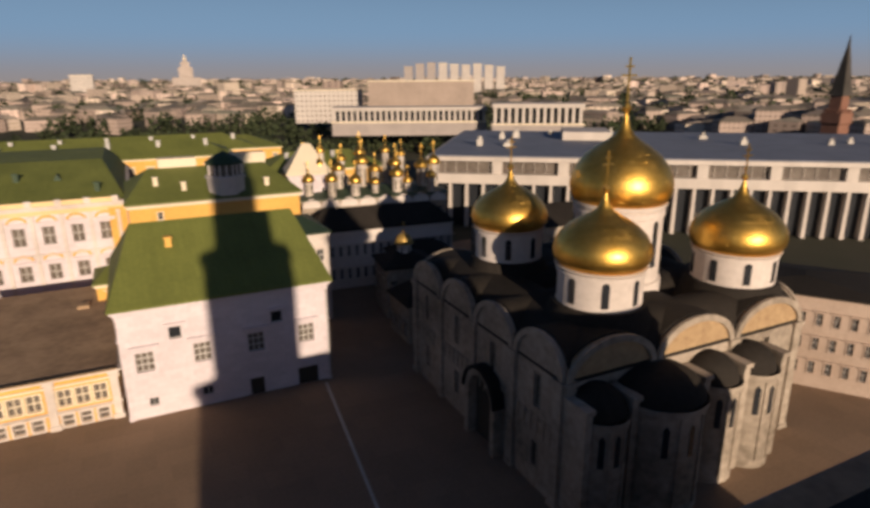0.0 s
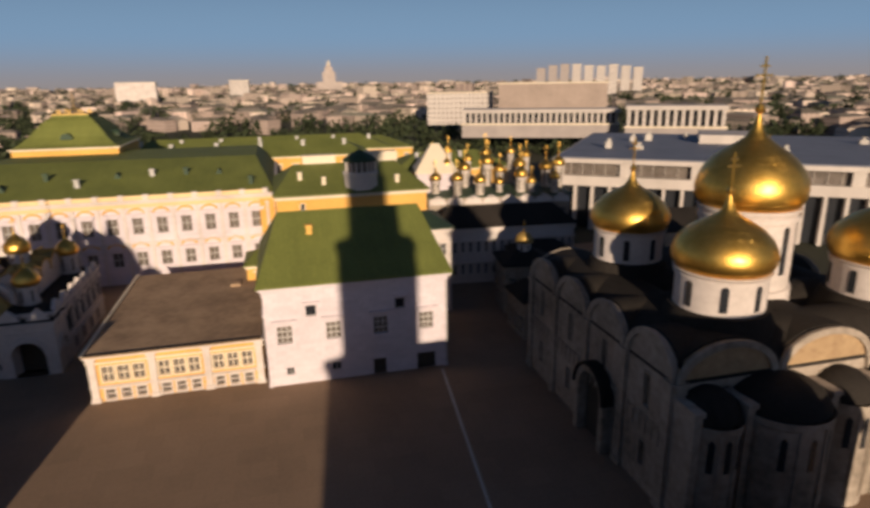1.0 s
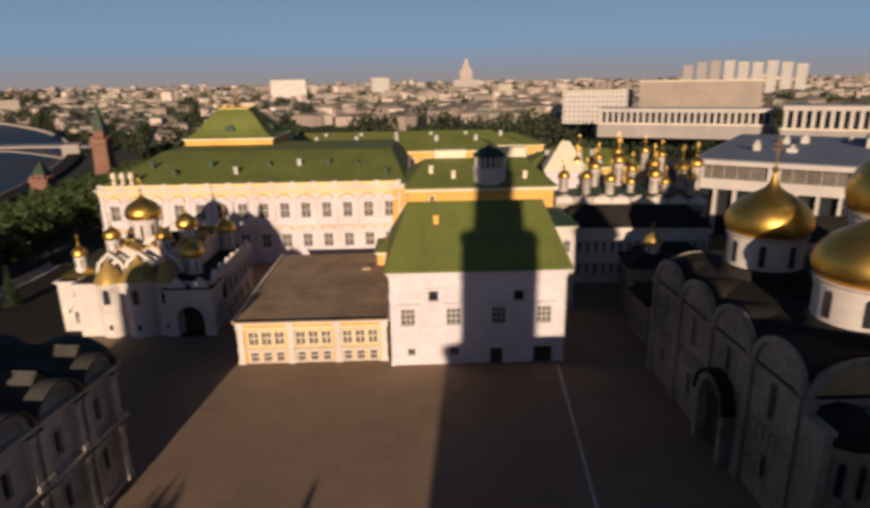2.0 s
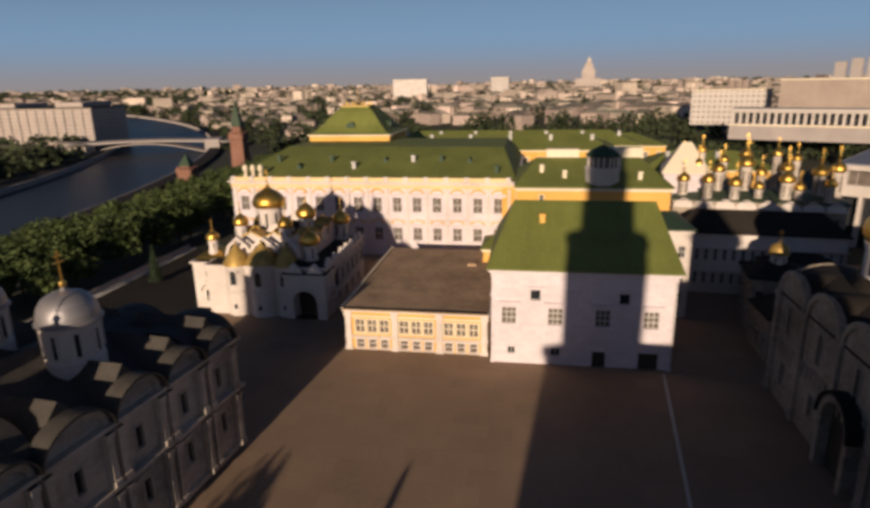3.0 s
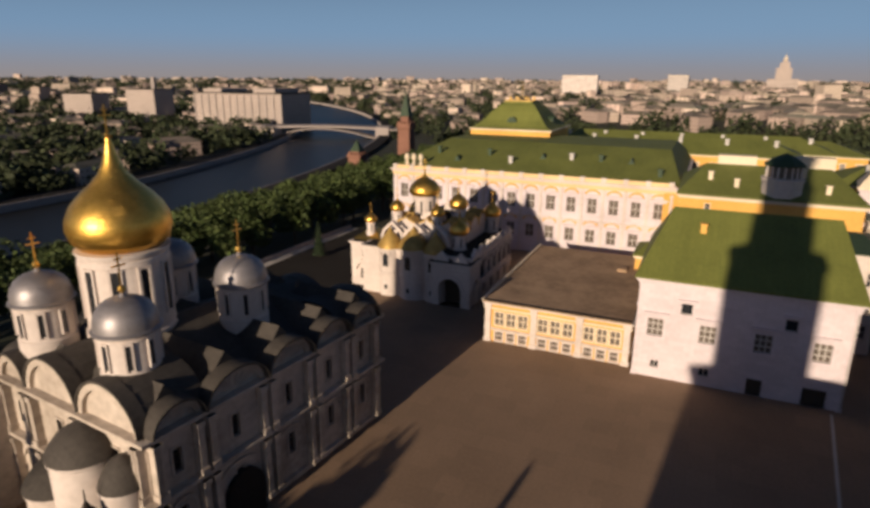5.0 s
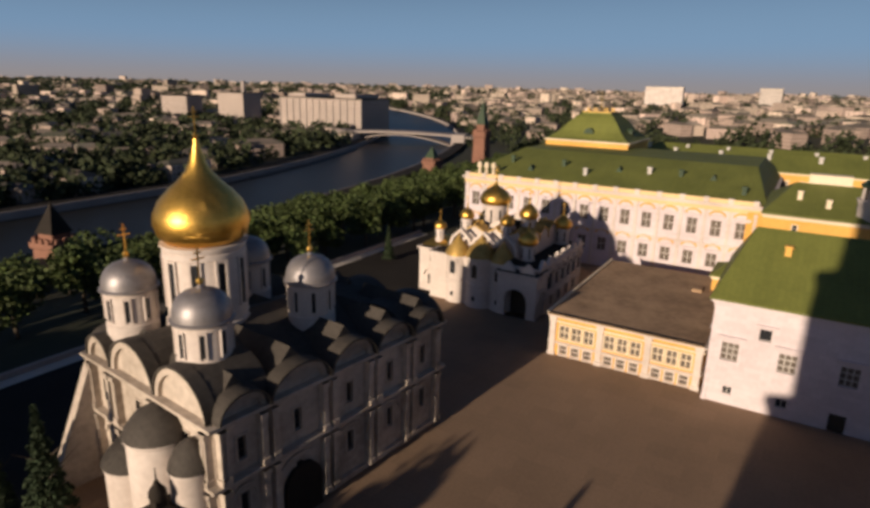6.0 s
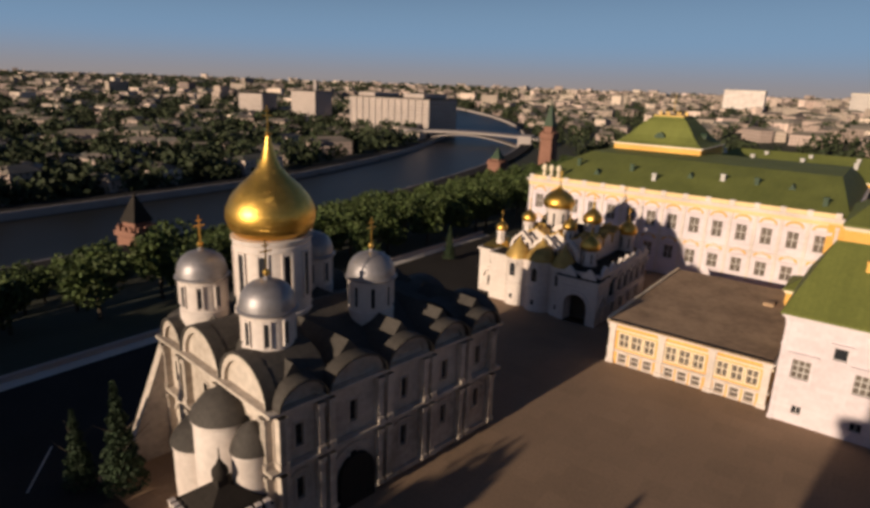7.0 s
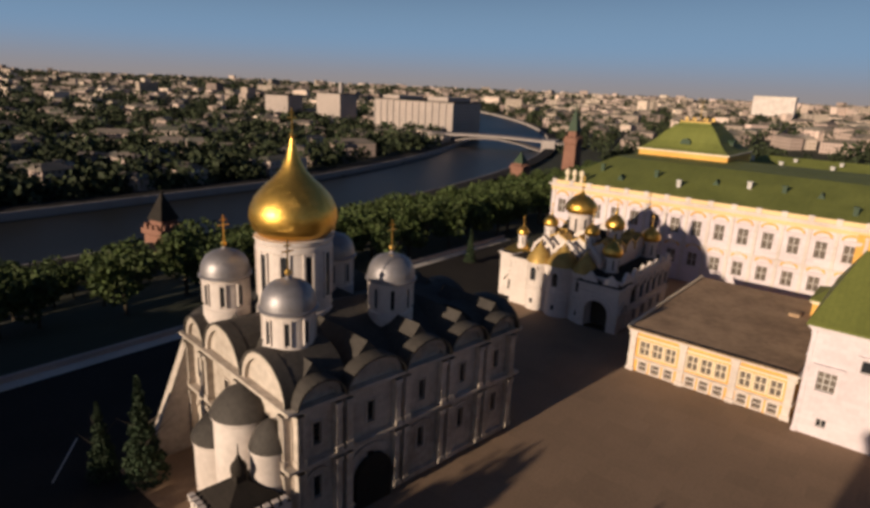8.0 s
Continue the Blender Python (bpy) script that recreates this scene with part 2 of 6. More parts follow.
def window(parent, M, u, z0, w, h, cols=2, rows=3, trim=0.25, hood=0.0, deep=0.35, trim_mat=None, frame_mat=None, name="window", pane_mat=None):
    """A window set into a wall: surround and hood outside, sash bars, and its pane behind."""
    key = (w, h, cols, rows, trim, hood, deep, trim_mat.name if trim_mat else "", (pane_mat or GLASS).name)
    if key not in WINDOWS:
        sur = top = None
        if trim:
            bm = bmesh.new()
            o = [(-w / 2 - trim, -trim), (w / 2 + trim, -trim), (w / 2 + trim, h + trim), (-w / 2 - trim, h + trim)]
            q = [(-w / 2, 0), (w / 2, 0), (w / 2, h), (-w / 2, h)]
            rows4 = [[bm.verts.new((p[0], v, p[1])) for p, v in ((a, -0.1), (c, -0.1), (c, 0.05), (a, 0.05))] for a, c in zip(o, q)]
            for r1, r2 in zip(rows4, rows4[1:] + rows4[:1]):
                for k in range(4):
                    bm.faces.new((r1[k], r1[(k + 1) % 4], r2[(k + 1) % 4], r2[k]))
            sur = mesh_of("surround", bm, trim_mat or WHITE)
            if hood:
                bm = bmesh.new()
                cornice(bm, pose(0, 0, h + trim), -w / 2 - trim * 1.2, w / 2 + trim * 1.2, 0.0, 0.4, hood)
                top = mesh_of("hood", bm, trim_mat or WHITE)
        bm = bmesh.new()
        fr = min(0.07, w * 0.05)
        holes = [(w * i / cols + fr, w * (i + 1) / cols - fr, h * k / rows + fr, h * (k + 1) / rows - fr) for i in range(cols) for k in range(rows)]
        wall(bm, pose(-w / 2, deep * 0.5, 0), w, 0, h, holes, 0.09)
        sash = mesh_of("sash", bm, frame_mat or FRAME)
        bm = bmesh.new()
        box(bm, -w / 2, w / 2, deep * 0.8, deep * 0.8 + 0.05, 0, h)
        WINDOWS[key] = (sur, top, sash, mesh_of("pane", bm, pane_mat or GLASS))
    sur, top, sash, pane = WINDOWS[key]
    m = M @ pose(u, 0, z0)
    ob = shared(name, sash, parent, m)
    if sur:
        shared("surround", sur, ob, Matrix())
    if top:
        shared("hood", top, ob, Matrix())
    shared("pane", pane, ob, Matrix())
    return ob


def hip_roof(bm, W, D, over, z, h, inset_l, inset_r, ridge_y, inset_f=0.0):
    """Eaves at z round W x D with an overhang; a ridge at ridge_y, pulled in from both ends."""
    e = [(-over, -over), (W + over, -over), (W + over, D + over), (-over, D + over)]
    lo = [bm.verts.new((x, y, z - 0.25)) for x, y in e]
    up = [bm.verts.new((x, y, z)) for x, y in e]
    rl, rr = bm.verts.new((inset_l, ridge_y, z + h)), bm.verts.new((W - inset_r, ridge_y, z + h))
    for i in range(4):
        bm.faces.new((lo[i], lo[(i + 1) % 4], up[(i + 1) % 4], up[i]))
    bm.faces.new((up[0], up[1], rr, rl))
    bm.faces.new((up[1], up[2], rr))
    bm.faces.new((up[2], up[3], rl, rr))
    bm.faces.new((up[3], up[0], rl))
    bm.faces.new(lo[::-1])


def half_disc(u, r, z, rise, n=14):
    return [(u - r * math.cos(math.pi * i / n), z + rise * math.sin(math.pi * i / n)) for i in range(n + 1)]


def arch_band(bm, o, q, M, v0, v1):
    rows = [[bm.verts.new(M @ Vector((p[0], v, p[1]))) for p, v in ((a, v0), (b, v0), (b, v1), (a, v1))] for a, b in zip(o, q)]
    for r1, r2 in zip(rows, rows[1:]):
        for i in range(4):
            bm.faces.new((r1[i], r1[(i + 1) % 4], r2[(i + 1) % 4], r2[i]))
    bm.faces.new(rows[0][::-1])
    bm.faces.new(rows[-1])


def vault(bm, M, u, r, z, rise, v0, v1, n=14):
    arc = half_disc(u, r, z, rise, n)
    a = [bm.verts.new(M @ Vector((p, v0, q))) for p, q in arc]
    b = [bm.verts.new(M @ Vector((p, v1, q))) for p, q in arc]
    for i in range(n):
        bm.faces.new((a[i], a[i + 1], b[i + 1], b[i]))
    bm.faces.new(a)
    bm.faces.new(b[::-1])


ONION = ((0.86, 0.0), (0.9, 0.03), (0.98, 0.2), (1.0, 0.36), (0.97, 0.55), (0.88, 0.77), (0.72, 0.98), (0.52, 1.15), (0.33, 1.28), (0.19, 1.4), (0.11, 1.54), (0.06, 1.72), (0.03, 1.85))
BULB = ((0.72, 0.0), (0.8, 0.04), (0.93, 0.2), (1.0, 0.45), (0.98, 0.68), (0.87, 0.95), (0.68, 1.2), (0.45, 1.43), (0.28, 1.64), (0.17, 1.88), (0.1, 2.15), (0.05, 2.4))
HELMET = ((1.08, 0.0), (1.08, 0.06), (1.0, 0.12), (0.99, 0.35), (0.92, 0.62), (0.78, 0.86), (0.58, 1.03), (0.34, 1.13), (0.14, 1.18), (0.06, 1.3))


def drum_and_dome(parent, x, y, z0, r, zneck, R, shape, metal, n_win=8, cross=3.5, turn=0.0, arcade=False, wallmat=None, seg=32, stretch=1.0):
    """A drum with slit windows and a metal dome with its cross, as parts of a church."""
    wallmat = wallmat or WHITE
    bm = bmesh.new()
    h = zneck - z0
    lathe(bm, ((r * 1.06, z0 - 1.5), (r * 1.06, z0 + 0.35), (r, z0 + 0.45), (r, zneck - 0.16 * h), (r * 1.03, zneck - 0.15 * h), (r * 1.03, zneck - 0.09 * h), (r * 1.0, zneck - 0.08 * h), (r * 1.07, zneck - 0.02 * h), (r * 1.07, zneck), (r * 0.8, zneck + 0.05)), seg, x, y)
    drum = part("drum", bm, wallmat, parent, smooth=True)
    key = ("slit", round(r * 0.17, 2), round(h * 0.55, 2))
    if key not in WINDOWS:
        bm = bmesh.new()
        w, hh = r * 0.085, h * 0.58
        pts = [(-w, 0), (w, 0)] + [(w * math.cos(math.pi * i / 6), hh - w + w * math.sin(math.pi * i / 6)) for i in range(7)]
        prism(bm, pts, Matrix(), -0.03, 0.3)
        pane = mesh_of("slit_window", bm, GLASS)
        bm = bmesh.new()
        for s in (-1, 1):
            box(bm, s * w * 1.5 - w * 0.35, s * w * 1.5 + w * 0.35, -0.16, 0.2, -0.15, hh)
        box(bm, -w * 1.9, w * 1.9, -0.18, 0.2, hh, hh + 0.2)
        WINDOWS[key] = (pane, mesh_of("surround", bm, wallmat))
    pane, sur = WINDOWS[key]
    for i in range(n_win):
        a = turn + 360 * i / n_win
        m = pose(x, y, z0 + 0.24 * h, 0, 0, a + 90) @ pose(0, -r, 0)
        win = shared("slit_window", pane, drum, m)
        if arcade:
            shared("surround", sur, drum, m)
    bm = bmesh.new()
    prof = [(a * R, zneck + b * R * stretch) for a, b in shape]
    lathe(bm, prof, seg + 8, x, y)
    dome = part("dome", bm, metal, parent, smooth=True)
    top = prof[-1][1]
    bm = bmesh.new()
    s = cross / 3.5
    lathe(bm, ((0.02, top - 0.1), (0.28 * s, top + 0.12 * s), (0.34 * s, top + 0.34 * s), (0.22 * s, top + 0.58 * s), (0.05, top + 0.66 * s)), 10, x, y)
    t = 0.045 * s + 0.015
    box(bm, x - t, x + t, y - t, y + t, top + 0.5 * s, top + cross)
    box(bm, x - 0.62 * s, x + 0.62 * s, y - t, y + t, top + cross * 0.66, top + cross * 0.66 + 2 * t)
    box(bm, x - 0.36 * s, x + 0.36 * s, y - t, y + t, top + cross * 0.82, top + cross * 0.82 + 2 * t)
    part("cross", bm, GOLDTRIM, dome)
    return drum


def cornice(bm, M, u0, u1, z, out=0.4, h=0.5):
    prof = ((0.05, z), (-out * 0.45, z), (-out * 0.5, z + h * 0.45), (-out, z + h * 0.55), (-out, z + h), (0.05, z + h))
    a = [bm.verts.new(M @ Vector((u0 + min(v, 0), v, q))) for v, q in prof]
    b = [bm.verts.new(M @ Vector((u1 - min(v, 0), v, q))) for v, q in prof]
    k = len(prof)
    bm.faces.new(a)
    bm.faces.new(b[::-1])
    for i in range(k):
        bm.faces.new((a[i], b[i], b[(i + 1) % k], a[(i + 1) % k]))


def cornices(parent, W, D, z, out, h, material, base=None):
    for i in range(4):
        bm = bmesh.new()
        cornice(bm, (base or Matrix()) @ side(i, W, D), 0, D if i % 2 else W, z, out, h)
        part("cornice", bm, material, parent)


def pilaster(bm, M, u, w, z0, z1, out=0.25):
    prism(bm, [(u - w / 2, z0), (u + w / 2, z0), (u + w / 2, z1), (u - w / 2, z1)], M, -out, 0.05)
    prism(bm, [(u - w * 0.65, z1 - 0.5), (u + w * 0.65, z1 - 0.5), (u + w * 0.65, z1), (u - w * 0.65, z1)], M, -out - 0.12, 0.05)
    prism(bm, [(u - w * 0.65, z0), (u + w * 0.65, z0), (u + w * 0.65, z0 + 0.6), (u - w * 0.65, z0 + 0.6)], M, -out - 0.12, 0.05)


# ---- ground, square, river ----
def smooth_step(a, b, x):
    t = min(1.0, max(0.0, (x - a) / (b - a)))
    return t * t * (3 - 2 * t)


def bank(y):
    """The middle of the river, as x, at a place y along it, and its half width."""
    if y < 150:
        return -264.0 - 0.04 * (y - 50), 42.0
    t = y - 150
    return -268.0 - 0.16 * t - 0.00052 * t * t, 42.0 + 0.03 * t


def ground_height(x, y):
    z = -21.0 * smooth_step(-92, -205, x)
    z = min(z, -16.0 * smooth_step(190, 330, y)) if x > -400 else z
    far = math.hypot(x, y)
    z += 14 * smooth_step(350, 700, far) + 14 * smooth_step(2200, 4700, far)
    if x < -180 and far < 2200:
        z = min(z, -20.0 + 6 * smooth_step(900, 2200, far))
        mid, half = bank(y)
        if abs(x - mid) < half * 1.02 and y < 1500:
            z = -30.0
    return z


bm = bmesh.new()
rings = []
radii = [0.5] + [20 * 1.047 ** i for i in range(120) if 20 * 1.047 ** i < 4850] + [4880]
SEG = 240
for r in radii:
    rings.append([bm.verts.new((-20 + r * math.cos(2 * math.pi * i / SEG), -60 + r * math.sin(2 * math.pi * i / SEG), 0)) for i in range(SEG)])
for v in bm.verts:
    v.co.z = ground_height(v.co.x, v.co.y) - 0.06
for lo, hi in zip(rings, rings[1:]):
    for i in range(SEG):
        bm.faces.new((lo[i], lo[(i + 1) % SEG], hi[(i + 1) % SEG], hi[i]))
bm.faces.new(rings[0])
tagged(part("ground", bm, SOIL), "earth and grass of the town, sloping down to the river", "ground", kind="structure")

bm = bmesh.new()
prev = None
for i in range(60):
    y = -500 + i * 34
    mid, half = bank(y)
    row = [bm.verts.new((mid + s * half, y, -22.0)) for s in (-1, 1)]
    if prev:
        bm.faces.new((prev[0], prev[1], row[1], row[0]))
    prev = row
tagged(part("water", bm, WATER), "dark slow river between stone embankments", "river", kind="structure")
for s in (-1, 1):
    bm = bmesh.new()
    prev = None
    for i in range(60):
        y = -500 + i * 34
        mid, half = bank(y)
        x = mid + s * half
        row = [bm.verts.new(c) for c in ((x, y, -31), (x, y, -18.2), (x + s * 1.2, y, -18.2), (x + s * 1.2, y, -31))]
        if prev:
            for a in range(3):
                bm.faces.new((prev[a], prev[a + 1], row[a + 1], row[a]))
        prev = row
    tagged(part("embankment", bm, GREYSTONE), "grey stone embankment wall along the river", "embankment", kind="structure")
    bm = bmesh.new()
    prev = None
    for i in range(60):
        y = -500 + i * 34
        mid, half = bank(y)
        row = [bm.verts.new((mid + s * (half + d), y, -18.1)) for d in (1.2, 13)]
        if prev:
            bm.faces.new((prev[0], prev[1], row[1], row[0]))
        prev = row
    tagged(part("road", bm, ROAD), "asphalt embankment road beside the river", "road", kind="structure")

bm = bmesh.new()
box(bm, -66.5, 100, -130, 58, -0.5, 0.0)
tagged(part("pavement", bm, PAVE), "brown stone paving of the cathedral square", "paving", kind="structure")
bm = bmesh.new()
box(bm, -94.2, -66.5, -130, 58, -0.5, -0.02)
tagged(part("road", bm, ROAD), "dark asphalt road beside the cathedral", "road", kind="structure")
bm = bmesh.new()
box(bm, -96.5, -94.2, -130, 58, -0.6, 0.02)
tagged(part("pavement", bm, KERB), "pale stone terrace path above the garden", "path", kind="structure")
bm = bmesh.new()
box(bm, -97.1, -96.5, -130, 58, -1.6, 0.9)
tagged(part("parapet", bm, GREYSTONE), "low stone parapet above the garden slope", "wall", kind="structure")
# dark sheet over the paving, for the deep shade behind the apses
bm = bmesh.new()
box(bm, -66.5, -45.5, -130, -62.5, -0.4, 0.012)
tagged(part("road", bm, ROAD), "dark asphalt sheet behind the apses, standing in for shade", "road", kind="structure")
bm = bmesh.new()
box(bm, -0.09, 0.09, -4.2, 4.2, -0.018, -0.008)
tagged(part("road_marking", bm, KERB), "pale painted line on the asphalt", "marking", kind="structure").matrix_basis = pose(-72.5, -65.5, 0, 0, 0, 54)
bm = bmesh.new()
box(bm, -0.18, 0.18, -60, 33, 0.0, 0.06)
line = part("kerb", bm, KERB)
line.matrix_basis = pose(11.9, -1.2, 0, 0, 0, 0) @ pose(0, 0, 0, 0, 0, -5.9) @ pose(0, -33, 0)
tagged(line, "pale stone drain strip across the square", "kerb", kind="structure")


# ---- faceted chamber: white block with a green hipped roof ----
def faceted_chamber():
    W, D, H = 26.0, 25.0, 14.6
    b = thing("palace_hall", pose(-13, 0, 0), "white faceted stone palace hall with steep green metal roof", "building")
    wins = [(2.6 + i * 6.75, 6.35, 2.1, 2.6) for i in range(4)]
    smalls = [(6.4, 10.1, 1.5, 1.6), (19.0, 9.9, 1.5, 1.6)]
    lows = [(3.0, 1.5, 1.1, 1.1), (9.5, 1.4, 1.3, 1.2)]
    doors = [(15.8, 0.0, 1.9, 2.4), (22.8, 0.0, 2.8, 2.5)]
    def hole(c):
        return (c[0] - c[2] / 2, c[0] + c[2] / 2, c[1], c[1] + c[3])
    M = side(0, W, D)
    bm = bmesh.new()
    wall(bm, M, W, 0, H, [hole(c) for c in wins + smalls + lows + doors], 0.5)
    front = part("wall", bm, PINKWHITE, b, "pale rusticated limestone front")
    for c in wins:
        window(b, M, c[0], c[1], c[2], c[3], 3, 3, 0.32, 0.6, 0.5, PINKWHITE, pane_mat=PALEGLASS)
    for c in smalls:
        window(b, M, c[0], c[1], c[2], c[3], 1, 1, 0.2, 0.35, 0.5, PINKWHITE)
    for c in lows:
        window(b, M, c[0], c[1], c[2], c[3], 2, 1, 0.0, 0.0, 0.5)
    for c in doors:
        bm = bmesh.new()
        prism(bm, [(c[0] - c[2] / 2, 0), (c[0] + c[2] / 2, 0), (c[0] + c[2] / 2, c[3]), (c[0] - c[2] / 2, c[3])], M, 0.35, 0.5)
        part("door", bm, BARK, b, "dark wooden door")
    for i in (1, 2, 3):
        Ms = side(i, W, D)
        L = D if i % 2 else W
        cs = [(4 + k * 5.5, 6.3, 2.1, 2.6) for k in range(4)] if i != 2 else []
        bm = bmesh.new()
        wall(bm, Ms, L, 0, H, [hole(c) for c in cs], 0.5)
        part("wall", bm, PINKWHITE, b)
        for c in cs:
            window(b, Ms, c[0], c[1], c[2], c[3], 3, 3, 0.32, 0.6, 0.5, PINKWHITE, pane_mat=PALEGLASS)
    cornices(b, W, D, H - 0.5, 0.5, 0.6, PINKWHITE)
    for u in (0.25, 25.75):
        bm = bmesh.new()
        pilaster(bm, M, u, 0.5, 0, H - 0.5, 0.12)
        part("pilaster", bm, PINKWHITE, b)
    bm = bmesh.new()
    hip_roof(bm, W, D, 0.75, 15.0, 7.6, 2.8, 1.4, 12.5)
    roof = part("roof", bm, GREEN, b, "steep green painted sheet-metal roof")
    for x, y, z in ((7.2, 8.2, 20.0), (25.0, 10.5, 18.0), (25.6, 4.5, 16.2)):
        bm = bmesh.new()
        box(bm, x - 0.4, x + 0.4, y - 0.4, y + 0.4, z - 1.2, z + 1.1)
        box(bm, x - 0.52, x + 0.52, y - 0.52, y + 0.52, z + 1.1, z + 1.3)
        part("chimney", bm, OCHRE, roof, "small ochre chimney")
    bm = bmesh.new()
    lathe(bm, ((0.09, 0.2), (0.09, H - 1)), 8, 25.8, -0.32)
    part("drainpipe", bm, FRAME, b)


faceted_chamber()


# ---- low ochre wing with a flat roof ----
def low_wing():
    W, D, H = 22.6, 35.5, 6.6
    b = thing("palace_wing", pose(-36.3, 2.0, 0), "low ochre palace wing with white pilasters and flat roof", "building")
    M = side(0, W, D)
    ups, downs = [], []
    for g in range(3):
        for k in range(3):
            u = 2.35 + g * 7.1 + k * 1.95 + (0 if g else -0.0)
            ups.append((u, 2.9, 1.45, 2.2))
            downs.append((u, 0.25, 1.2, 1.5))
    def hole(c):
        return (c[0] - c[2] / 2, c[0] + c[2] / 2, c[1], c[1] + c[3])
    bm = bmesh.new()
    wall(bm, M, W, 0, H, [hole(c) for c in ups + downs], 0.3)
    part("wall", bm, OCHRE, b)
    for c in ups:
        window(b, M, c[0], c[1], c[2], c[3], 2, 2, 0.2, 0.0, 0.3, CREAM, CREAM, pane_mat=PALEGLASS)
    for c in downs:
        window(b, M, c[0], c[1], c[2], c[3], 1, 2, 0.24, 0.25, 0.3, WHITE, WHITE, pane_mat=PALEGLASS)
    for u in (0.5, 8.0, 15.1, 22.1):
        bm = bmesh.new()
        pilaster(bm, M, u, 0.95, 0, H, 0.3)
        part("pilaster", bm, WHITE, b)
    for i in (1, 2, 3):
        L = D if i % 2 else W
        cs = [(2.5 + k * 3.2, 2.9, 1.45, 2.2) for k in range(10)] if i == 3 else []
        bm = bmesh.new()
        wall(bm, side(i, W, D), L, 0, H, [hole(c) for c in cs], 0.3)
        part("wall", bm, OCHRE, b)
        for c in cs:
            window(b, side(i, W, D), c[0], c[1], c[2], c[3], 2, 2, 0.2, 0, 0.3, CREAM, CREAM)
    for z, m2, o in ((2.05, WHITE, 0.2), (5.55, CREAM, 0.25), (6.4, WHITE, 0.5)):
        cornices(b, W, D, z, o, 0.35, m2)
    bm = bmesh.new()
    box(bm, -0.55, W + 0.0, -0.55, D + 0.3, 6.76, 7.0)
    roof = part("roof", bm, TARROOF, b, "flat brown tarred roof")
    bm = bmesh.new()
    box(bm, -0.6, -0.2, -0.6, D + 0.3, 7.0, 7.3)
    part("parapet", bm, CREAM, b)
    bm = bmesh.new()
    box(bm, -0.2, W, -0.62, -0.3, 7.0, 7.2)
    part("parapet", bm, BLACKROOF, b)
    bm = bmesh.new()
    box(bm, 17.0, 18.6, 24, 26, 7.0, 7.5)
    part("roof_hatch", bm, TARROOF, roof)


low_wing()


